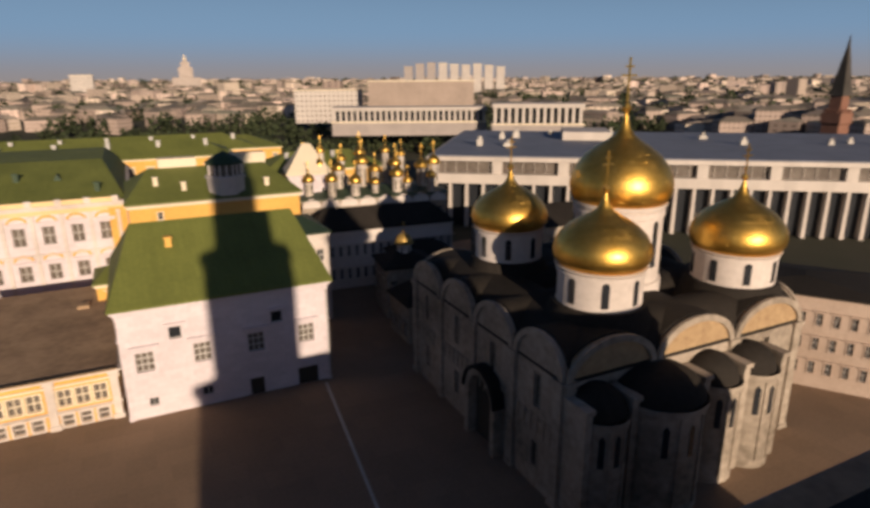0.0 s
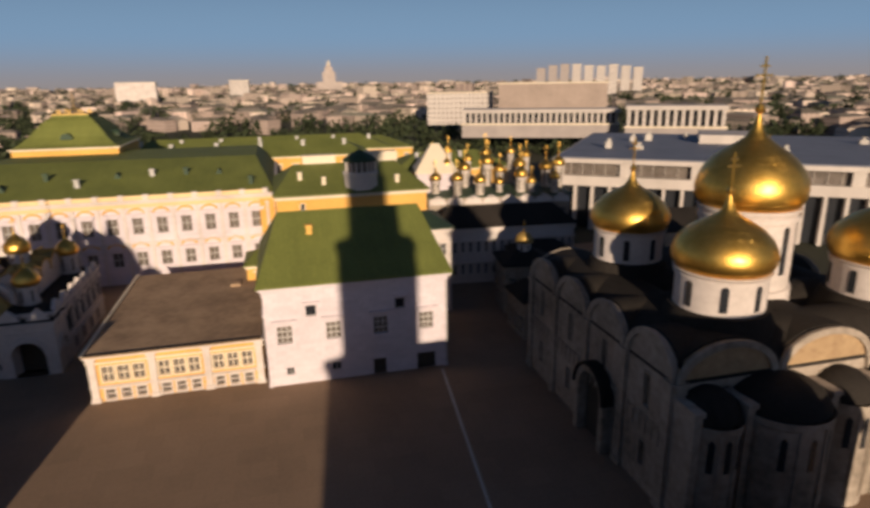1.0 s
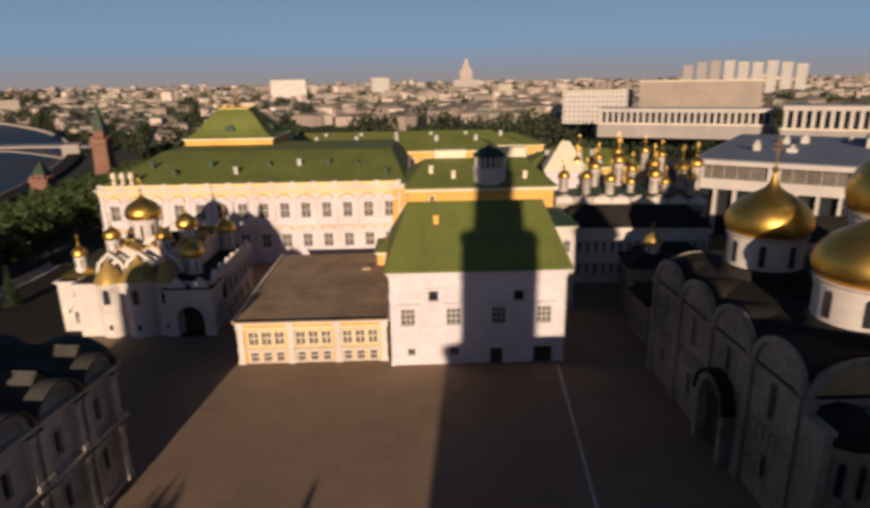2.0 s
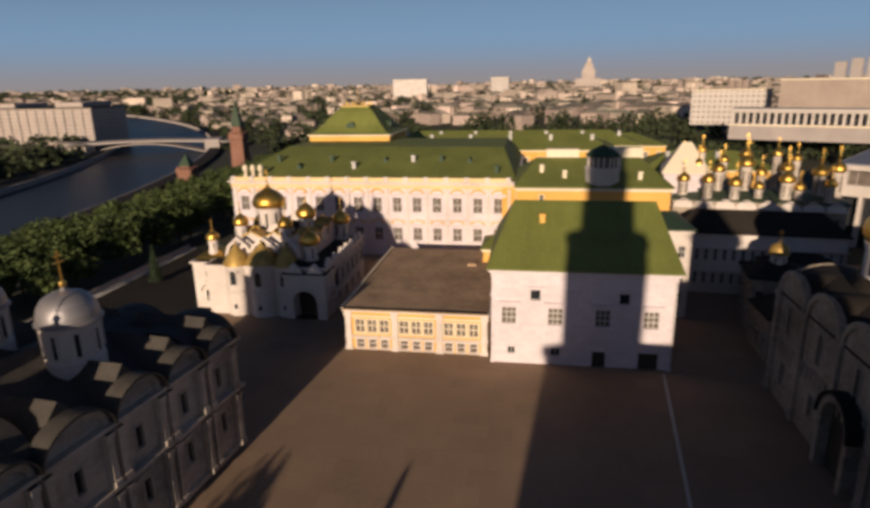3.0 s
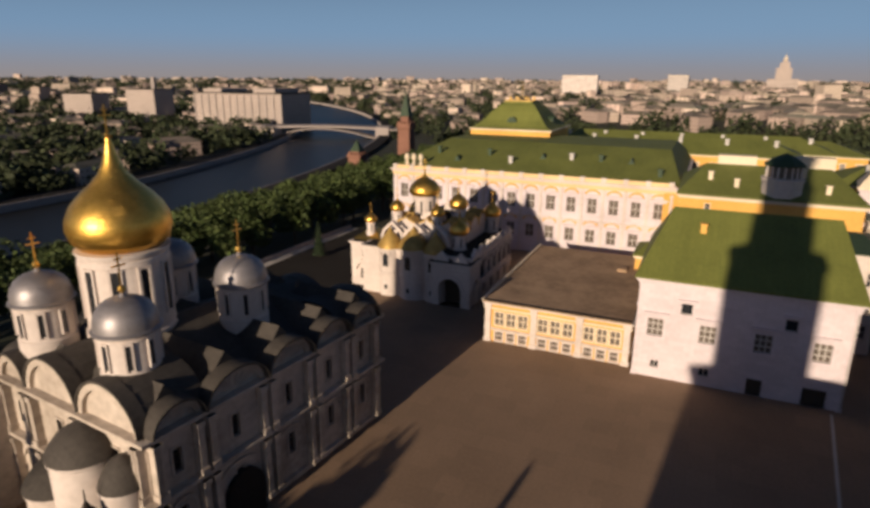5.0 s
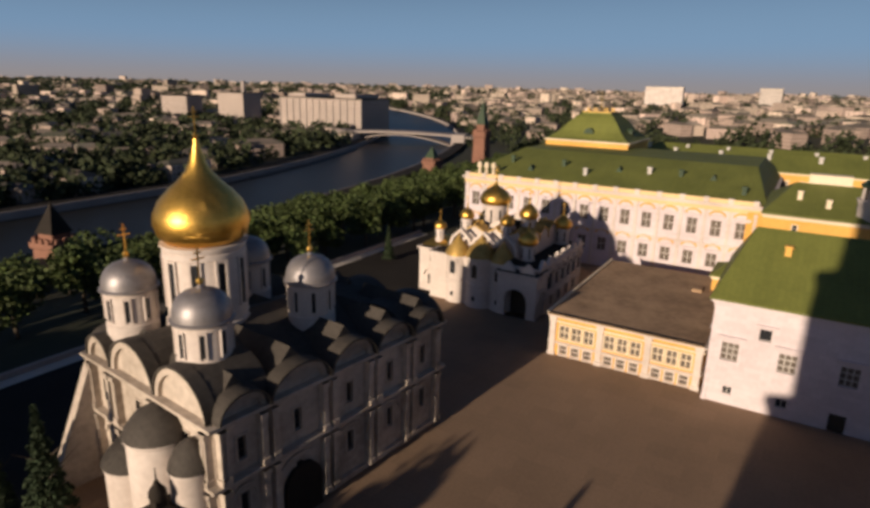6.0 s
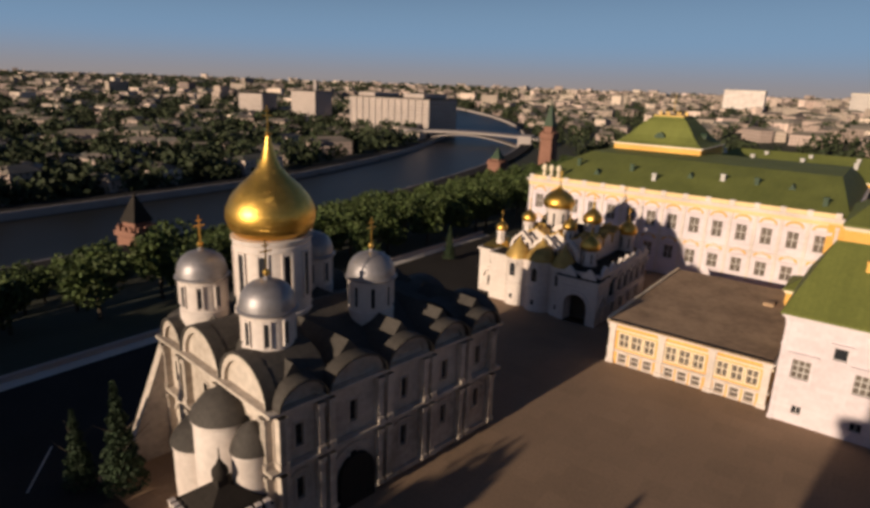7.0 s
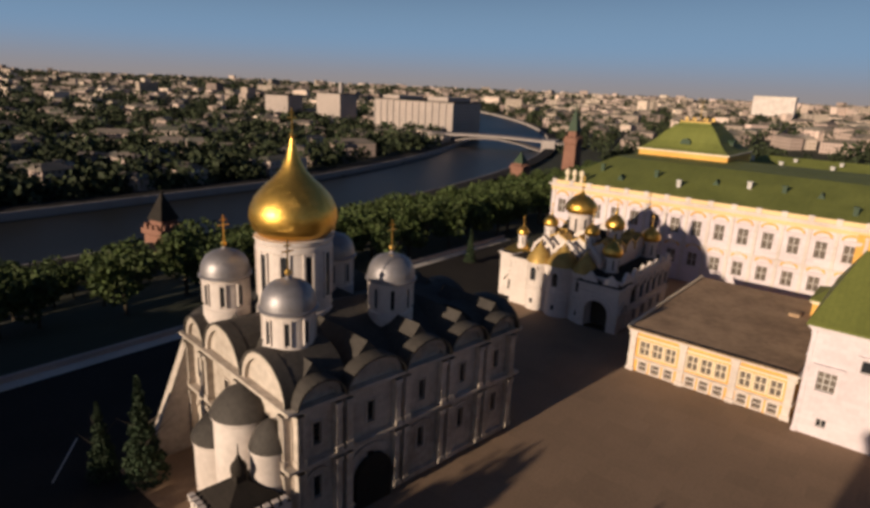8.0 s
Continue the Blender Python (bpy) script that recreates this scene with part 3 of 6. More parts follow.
# ---- grand palace ----
def grand_palace():
    W, D, H = 70.5, 62.0, 18.4
    b = thing("grand_palace", pose(-81.6, 56, 0), "long pale palace with ochre surrounds and green roof", "building")
    M = side(0, W, D)
    n = 14
    step = 4.86
    ups = [(3.2 + i * step, 10.9, 2.1, 3.5) for i in range(n)]
    lows = [(3.2 + i * step, 3.9, 2.1, 3.1) for i in range(n)]
    def hole(c):
        return (c[0] - c[2] / 2, c[0] + c[2] / 2, c[1], c[1] + c[3])
    bm = bmesh.new()
    wall(bm, M, W, 0, H, [hole(c) for c in ups + lows], 0.4)
    part("wall", bm, PINKWHITE, b)
    for c in ups:
        window(b, M, c[0], c[1], c[2], c[3], 2, 2, 0.3, 0.7, 0.4, PINKWHITE, FRAME, pane_mat=PALEGLASS)
    for c in lows:
        window(b, M, c[0], c[1], c[2], c[3], 2, 2, 0.3, 0.5, 0.4, PINKWHITE, FRAME, pane_mat=PALEGLASS)
    for i in range(n + 1):
        bm = bmesh.new()
        pilaster(bm, M, 0.8 + i * step, 0.6, 0.2, H - 1.8, 0.22)
        part("pilaster", bm, WHITE, b)
    bm = bmesh.new()
    prism(bm, [(67.2, 1.0), (70.4, 1.0), (70.4, 17.0), (67.2, 17.0)], M, -0.12, 0.0)
    part("wall_panel", bm, OCHRE, b, "ochre end bay")
    for c in ups + lows:
        bm = bmesh.new()
        h0 = c[1] + c[3] + 1.25
        arch_band(bm, half_disc(c[0], 1.75, h0 - 0.2, 1.15, 8), half_disc(c[0], 1.35, h0 - 0.2, 0.75, 8), M, -0.25, 0.0)
        part("tympanum", bm, OCHRE, b)
    for z, m2, o, hh in ((8.6, WHITE, 0.3, 0.5), (16.6, PALEOCHRE, 0.2, 0.9), (17.5, WHITE, 0.7, 0.8)):
        cornices(b, W, D, z, o, hh, m2)
    for i in (1, 2, 3):
        L = D if i % 2 else W
        cs = [(3 + k * 4.9, zz, 2.3, 3.5) for k in range(int(L / 4.9) - 1) for zz in (3.9, 10.9)] if i != 2 else []
        bm = bmesh.new()
        wall(bm, side(i, W, D), L, 0, H, [hole(c) for c in cs], 0.4)
        part("wall", bm, PINKWHITE, b)
        for c in cs:
            window(b, side(i, W, D), c[0], c[1], c[2], c[3], 2, 3, 0.4, 0.7, 0.4, CREAM, pane_mat=PALEGLASS)
    # parapet of posts with ochre panels between
    for i in range(n + 1):
        bm = bmesh.new()
        u = 0.6 + i * step
        prism(bm, [(u - 0.55, 18.3), (u + 0.55, 18.3), (u + 0.55, 19.4), (u - 0.55, 19.4)], M, -0.4, 0.4)
        part("parapet_post", bm, WHITE, b)
        if i < n:
            bm = bmesh.new()
            prism(bm, [(u + 0.55, 18.3), (u + step - 0.55, 18.3), (u + step - 0.55, 19.2), (u + 0.55, 19.2)], M, -0.2, 0.2)
            part("parapet_panel", bm, PALEOCHRE, b)
    bm = bmesh.new()
    e = [(-0.3, 0.6), (W, 0.6), (W, D), (-0.3, D)]
    t = [(6.0, 24), (W - 4, 22), (W - 4, D - 14), (6.0, D - 14)]
    lo = [bm.verts.new((x, y, 18.6)) for x, y in e]
    up = [bm.verts.new((x, y, 24.2)) for x, y in t]
    for i in range(4):
        bm.faces.new((lo[i], lo[(i + 1) % 4], up[(i + 1) % 4], up[i]))
    bm.faces.new(up)
    bm.faces.new(lo[::-1])
    roof = part("roof", bm, GREEN, b, "broad green painted sheet-metal roof")
    random.seed(5)
    for i in range(9):
        x, y = 8 + i * 7.2, random.choice((5.0, 7.5, 12.0))
        z = 18.6 + 5.6 * (y / 24)
        bm = bmesh.new()
        if i % 3 != 1:
            box(bm, x - 0.45, x + 0.45, y - 0.4, y + 0.4, z - 0.5, z + 1.5)
            box(bm, x - 0.6, x + 0.6, y - 0.55, y + 0.55, z + 1.5, z + 1.75)
            part("chimney", bm, FRAME if i % 2 else DARKGREEN, roof, "small painted chimney")
        else:
            prism(bm, [(x - 0.9, z - 0.3), (x + 0.9, z - 0.3), (x, z + 1.3)], M, y - 0.8, y + 1.5)
            part("dormer", bm, DARKGREEN, roof)
    # square pavilion roof with its gilt crest
    for sx, sy, w2, z0, h2, mt, nm in ((6.5, 39, 25.0, 23.4, 2.2, OCHRE, "pavilion_wall"),):
        bm = bmesh.new()
        box(bm, sx, sx + w2, sy, sy + w2, z0 - 4, z0 + h2)
        pav = part(nm, bm, mt, b)
        bm = bmesh.new()
        for q in range(4):
            cornice(bm, pose(sx, sy, 0) @ side(q, w2, w2), 0, w2, z0 + h2, 0.6, 0.5)
        part("cornice", bm, CREAM, pav)
    bm = bmesh.new()
    cx, cy = 6.5 + 12.5, 39 + 12.5
    prof = [(13.2, 26.0), (11.5, 26.9), (9.6, 28.6), (7.6, 31.0), (5.8, 32.8), (4.6, 33.6), (4.6, 34.0)]
    lathe(bm, [(r * 1.38, z) for r, z in prof], 4, cx, cy, rot=45)
    part("pavilion_roof", bm, GREEN, b, "curved green pavilion roof")
    for q in range(4):
        bm = bmesh.new()
        prism(bm, half_disc(0, 1.5, 28.0, 1.6, 8), pose(cx, cy, 0, 0, 0, 90 * q), -10.6, -8.0)
        part("dormer", bm, DARKGREEN, b)
    bm = bmesh.new()
    box(bm, cx - 4.4, cx + 4.4, cy - 4.4, cy + 4.4, 34.0, 34.3)
    for q in range(8):
        a = 2 * math.pi * q / 8
        box(bm, cx + 4 * math.cos(a) - 0.2, cx + 4 * math.cos(a) + 0.2, cy + 4 * math.sin(a) - 0.2, cy + 4 * math.sin(a) + 0.2, 34.3, 35.3)
    lathe(bm, ((0.14, 34.7), (0.1, 40.0)), 8, cx, cy)
    part("roof_crest", bm, DULLGOLD, b, "gilt roof railing and flagstaff")
    # stone vases at the corner
    for x in (3.0, 5.0, 7.0):
        bm = bmesh.new()
        lathe(bm, ((0.5, 19.0), (0.5, 19.8), (0.25, 20.0), (0.7, 20.8), (0.6, 21.6), (0.2, 22.0)), 12, x, 2.0)
        part("vase", bm, CREAM, b, smooth=True)


grand_palace()


def rear_wing(x, y, W, D, H, rise, label, n):
    b = thing("palace_wing", pose(x, y, 0), label, "building", "palace wings")
    for i in range(4):
        L = D if i % 2 else W
        k = int(L / n)
        cs = [((q + 0.5) * L / k, H - 5.0) for q in range(k)] if i in (0, 3) else []
        bm = bmesh.new()
        wall(bm, side(i, W, D), L, 0, H, [(u - 0.8, u + 0.8, z, z + 2.6) for u, z in cs], 0.3)
        part("wall", bm, OCHRE, b)
        for u, z in cs:
            window(b, side(i, W, D), u, z, 1.6, 2.6, 2, 3, 0.2, 0.2, 0.3, CREAM, pane_mat=PALEGLASS)
    cornices(b, W, D, H - 0.4, 0.5, 0.6, CREAM)
    bm = bmesh.new()
    hip_roof(bm, W, D, 0.6, H + 0.3, rise, D * 0.45, D * 0.45, D / 2)
    roof = part("roof", bm, GREEN, b, "green painted sheet-metal roof")
    for q in range(int(W / 13)):
        bm = bmesh.new()
        cx, cy = 7 + q * 13.0, D * 0.3
        cz = H + rise * 0.6
        box(bm, cx - 0.5, cx + 0.5, cy - 0.4, cy + 0.4, cz - 1.5, cz + 1.8)
        box(bm, cx - 0.65, cx + 0.65, cy - 0.55, cy + 0.55, cz + 1.8, cz + 2.1)
        part("chimney", bm, FRAME, roof)


rear_wing(-48, 112, 66, 20, 19.5, 4.0, "long palace wing with green roof and pale chimneys", 4.8)
rear_wing(-62, 140, 92, 22, 18.0, 4.5, "long rear palace wing with green roof", 4.8)
rear_wing(-84, 168, 128, 24, 15.0, 4.0, "broad green-roofed palace range", 4.8)
rear_wing(-70, 200, 96, 22, 13.0, 3.6, "low green-roofed service range", 4.8)
rear_wing(22, 86, 34, 18, 17.0, 4.0, "palace side wing with green roof", 4.8)


# ---- ochre range behind the hall, with the lantern ----
def rear_range():
    W, D, H = 30.0, 26.0, 19.8
    b = thing("palace_range", pose(-10.6, 39, 0), "ochre palace range with green roof and glazed lantern", "building")
    bm = bmesh.new()
    for i in range(4):
        cs = [(5.0, 17.2, 0.8, 1.3)] if i == 0 else []
        wall(bm, side(i, W, D), D if i % 2 else W, 0, H, [(c[0] - .4, c[0] + .4, c[1], c[1] + c[3]) for c in cs], 0.3)
    part("wall", bm, OCHRE, b)
    window(b, side(0, W, D), 5.0, 17.2, 0.8, 1.3, 1, 2, 0.15, 0, 0.3, CREAM)
    cornices(b, W, D, H - 0.4, 0.5, 0.6, CREAM)
    bm = bmesh.new()
    hip_roof(bm, W, D, 0.6, 20.4, 4.2, 4, 4, 13)
    roof = part("roof", bm, GREEN, b, "green painted sheet-metal roof")
    for x, y in ((9.6, 3.5), (24.5, 3.0), (5.0, 6.0), (21.0, 9.0)):
        bm = bmesh.new()
        z = 20.4 + 4.2 * y / 13
        box(bm, x - 0.4, x + 0.4, y - 0.4, y + 0.4, z - 0.4, z + 1.4)
        box(bm, x - 0.52, x + 0.52, y - 0.52, y + 0.52, z + 1.4, z + 1.6)
        part("chimney", bm, CREAM, roof)
    # lantern
    lx, ly = 17.0, 3.0
    bm = bmesh.new()
    lathe(bm, ((3.5, 20.0), (3.5, 23.4), (3.75, 23.5), (3.75, 23.9), (3.2, 24.0)), 8, lx, ly, rot=22.5)
    lan = part("lantern", bm, WHITE, b, "octagonal glazed roof lantern")
    bm = bmesh.new()
    lathe(bm, ((2.85, 23.9), (2.85, 26.2)), 8, lx, ly, rot=22.5)
    part("glazing", bm, PALEGLASS, lan)
    bm = bmesh.new()
    for q in range(16):
        a = 2 * math.pi * q / 16 + radians(22.5)
        r = 2.98 if q % 2 == 0 else 2.8
        box(bm, lx + r * math.cos(a) - 0.14, lx + r * math.cos(a) + 0.14, ly + r * math.sin(a) - 0.14, ly + r * math.sin(a) + 0.14, 23.9, 26.2)
    part("mullion", bm, WHITE, lan)
    bm = bmesh.new()
    lathe(bm, ((3.55, 26.1), (3.55, 26.4), (2.2, 27.4), (0.9, 28.0), (0.1, 28.4)), 8, lx, ly, rot=22.5)
    part("lantern_roof", bm, DARKGREEN, lan)
    for x0, x1, y0 in ((6, 13, 13), (20, 27, 16)):
        bm = bmesh.new()
        box(bm, x0, x1, y0, y0 + 3, 24, 26.3)
        part("roof_parapet", bm, CREAM, b)


rear_range()
side_tower = thing("gatehouse", pose(-16.6, 29, 0), "small ochre gatehouse with green hipped roof", "building")
for i in range(4):
    bm = bmesh.new()
    wall(bm, side(i, 4.6, 9), 9 if i % 2 else 4.6, 0, 9.6, [(1.65, 2.95, 6.0, 8.2)] if i == 0 else [], 0.3)
    part("wall", bm, OCHRE, side_tower)
bm = bmesh.new()
hip_roof(bm, 4.6, 9, 0.5, 9.9, 1.6, 2.0, 2.0, 4.5)
part("roof", bm, GREEN, side_tower)
cornices(side_tower, 4.6, 9, 9.1, 0.4, 0.5, CREAM)
window(side_tower, side(0, 4.6, 9), 2.3, 6.0, 1.3, 2.2, 2, 2, 0.25, 0.3, 0.3, CREAM)


# ---- five-domed cathedral with gold domes (dormition) ----
def dormition():
    W, D, H = 34.0, 34.0, 13.8
    b = thing("gold_domed_cathedral", pose(25, -37, 0), "white stone cathedral with five gilded domes and dark roofs", "church")
    nS, nE = 4, 3
    for i in range(4):
        M = side(i, W, D)
        L = D if i % 2 else W
        n = nS if i % 2 else nE
        bay = L / n
        holes, arcs = [], []
        for k in range(n):
            u = (k + 0.5) * bay
            holes.append((u - 0.45, u + 0.45, 9.4, 13.0))
            if i != 0:
                holes.append((u - 0.45, u + 0.45, 2.6, 5.4))
        bm = bmesh.new()
        wall(bm, M, L, 0, H, holes, 0.7)
        part("wall", bm, STONE, b)
        for h in holes:
            window(b, M, (h[0] + h[1]) / 2, h[2], 0.9, h[3] - h[2], 1, 4, 0.18, 0.0, 0.7, STONE, BARK)
        for k in range(n):
            u = (k + 0.5) * bay
            bm = bmesh.new()
            prism(bm, half_disc(u, bay / 2 - 0.25, H, 3.7), M, 0.0, 0.7)
            z = part("zakomara", bm, FRESCO if i == 0 else STONE, b)
            bm = bmesh.new()
            o, q = half_disc(u, bay / 2 - 0.05, H, 3.95), half_disc(u, bay / 2 - 0.75, H, 3.25)
            arch_band(bm, o, q, M, -0.28, 0.1)
            part("archivolt", bm, STONE, z)
        for k in range(n + 1):
            bm = bmesh.new()
            u = min(max(k * bay, 0.6), L - 0.6)
            pilaster(bm, M, u, 1.2, 0, H + 0.2, 0.35)
            part("pilaster", bm, STONE, b)
        if i != 0:
            # blind arcade belt half way up
            k = int(L / 1.1)
            bm = bmesh.new()
            prism(bm, [(-0.12, 6.3), (0.12, 6.3), (0.12, 8.0), (-0.12, 8.0)], Matrix(), -0.15, 0.05)
            post = mesh_of("arcade_post", bm, STONE)
            bm = bmesh.new()
            arch_band(bm, half_disc(0, 0.5, 8.0, 0.5, 6), half_disc(0, 0.34, 8.0, 0.34, 6), Matrix(), -0.15, 0.05)
            bow = mesh_of("arcade_arch", bm, STONE)
            for q in range(k):
                shared("arcade_post", post, b, M @ pose((q + 0.5) * L / k, 0, 0))
                shared("arcade_arch", bow, b, M @ pose((q + 0.5) * L / k, 0, 0))
    # south doorway: a deep arched porch, its shaded recess a dark panel
    M3 = side(3, W, D)
    pu = 20.5
    bm = bmesh.new()
    arch_band(bm, half_disc(pu, 3.3, 6.0, 3.4), half_disc(pu, 2.5, 6.0, 2.6), M3, -1.3, 0.1)
    part("portal_arch", bm, STONE, b)
    for u in (pu - 2.9, pu + 2.9):
        bm = bmesh.new()
        prism(bm, [(u - 0.4, 0), (u + 0.4, 0), (u + 0.4, 6.0), (u - 0.4, 6.0)], M3, -1.3, 0.1)
        part("portal_pier", bm, STONE, b)
    bm = bmesh.new()
    prism(bm, half_disc(pu, 2.48, 6.0, 2.58) + [(pu + 2.48, 0.0), (pu - 2.48, 0.0)], M3, -0.12, 0.02)
    part("portal_shade_panel", bm, BARK, b, "dark panel standing in for the shade of the porch recess")
    bm = bmesh.new()
    arch_band(bm, half_disc(pu, 3.6, 6.1, 3.75), half_disc(pu, 3.3, 6.1, 3.42), M3, -1.6, 0.1)
    part("portal_roof", bm, BLACKROOF, b)
    # roofs: crossing vaults that end in the round gables
    for k in range(nS):
        bm = bmesh.new()
        vault(bm, side(3, W, D), (k + 0.5) * D / nS, D / nS / 2 + 0.05, H, 3.9, 0.66, W - 0.66)
        part("roof", bm, BLACKROOF, b, smooth=True)
    for k in range(nE):
        bm = bmesh.new()
        vault(bm, side(0, W, D), (k + 0.5) * W / nE, W / nE / 2 + 0.05, H, 3.92, 0.66, D - 0.66)
        part("roof", bm, BLACKROOF, b, smooth=True)
    bm = bmesh.new()
    box(bm, 0.6, W - 0.6, 0.6, D - 0.6, H - 0.5, H + 1.6)
    part("roof_base", bm, BLACKROOF, b)
    # apses to the east
    for k in range(4):
        r = (2.7, 4.5, 2.75, 2.75)[k]
        cx = (3.1, 10.6, 18.4, 24.2)[k]
        top = (11.2, 11.6, 11.2, 11.2)[k]
        bm = bmesh.new()
        lathe(bm, [(r, 0), (r, 0.9), (r * 0.97, 1.0), (r * 0.97, top - 0.9), (r * 1.02, top - 0.7), (r * 1.02, top)], 18, cx, -1.6, 180, 360)
        box(bm, cx - r * 0.97, cx + r * 0.97, -1.6, 0.0, 0, top)
        ap = part("apse", bm, STONE, b, smooth=True)
        bm = bmesh.new()
        lathe(bm, [(r * 1.1, top - 0.1), (r * 1.08, top + 0.2), (r * 0.95, top + 1.2), (r * 0.65, top + 2.0), (r * 0.3, top + 2.4), (0.02, top + 2.5)], 18, cx, -0.9, 0, 360)
        part("apse_roof", bm, BLACKROOF, b, smooth=True)
        for a in (235, 270, 305):
            bm = bmesh.new()
            Mw = pose(cx, -1.6, 0, 0, 0, a + 90) @ pose(0, -r * 0.97, 0)
            prism(bm, [(-0.3, 6.6), (0.3, 6.6), (0.3, 9.6), (0, 10.0), (-0.3, 9.6)], Mw, -0.04, 0.3)
            part("slit_window", bm, GLASS, ap)
        for a in (205, 252, 288, 335):
            bm = bmesh.new()
            Mw = pose(cx, -1.6, 0, 0, 0, a + 90) @ pose(0, -r * 0.97, 0)
            prism(bm, [(-0.12, 1), (0.12, 1), (0.12, top - 0.8), (-0.12, top - 0.8)], Mw, -0.14, 0.1)
            part("colonnette", bm, STONE, ap)
    for k in range(5):
        bm = bmesh.new()
        u = (0.4, 6.0, 15.4, 21.3, 27.2)[k]
        box(bm, u - 0.42, u + 0.42, -3.2, 0.1, 0, 12.3)
        box(bm, u - 0.55, u + 0.55, -3.4, 0.1, 12.2, 12.7)
        part("buttress", bm, STONE, b)
    for x, y, r, R, z0, zn in ((33.9, -30.7, 4.45, 5.05, 18.2, 22.8), (34.4, -12.4, 4.35, 4.95, 18.2, 22.8), (54.3, -30.8, 4.65, 5.35, 17.6, 22.0), (54.3, -12.6, 4.4, 5.0, 17.8, 22.4)):
        drum_and_dome(b, x - 25, y + 37, z0, r, zn, R, ONION, GOLD, 8, 4.2, 12, stretch=0.79)
        bm = bmesh.new()
        lathe(bm, ((r * 1.3, 15.4), (r * 1.22, z0 - 0.6), (r * 1.1, z0 + 0.62), (r * 0.98, z0 + 0.66)), 24, x - 25, y + 37)
        part("roof_skirt", bm, BLACKROOF, b, "dark sheet roof rising to the drum", smooth=True)
    drum_and_dome(b, 42.4 - 25, -23.6 + 37, 18.0, 5.1, 27.4, 5.9, ONION, GOLD, 8, 6.0, 12, stretch=0.92)


dormition()


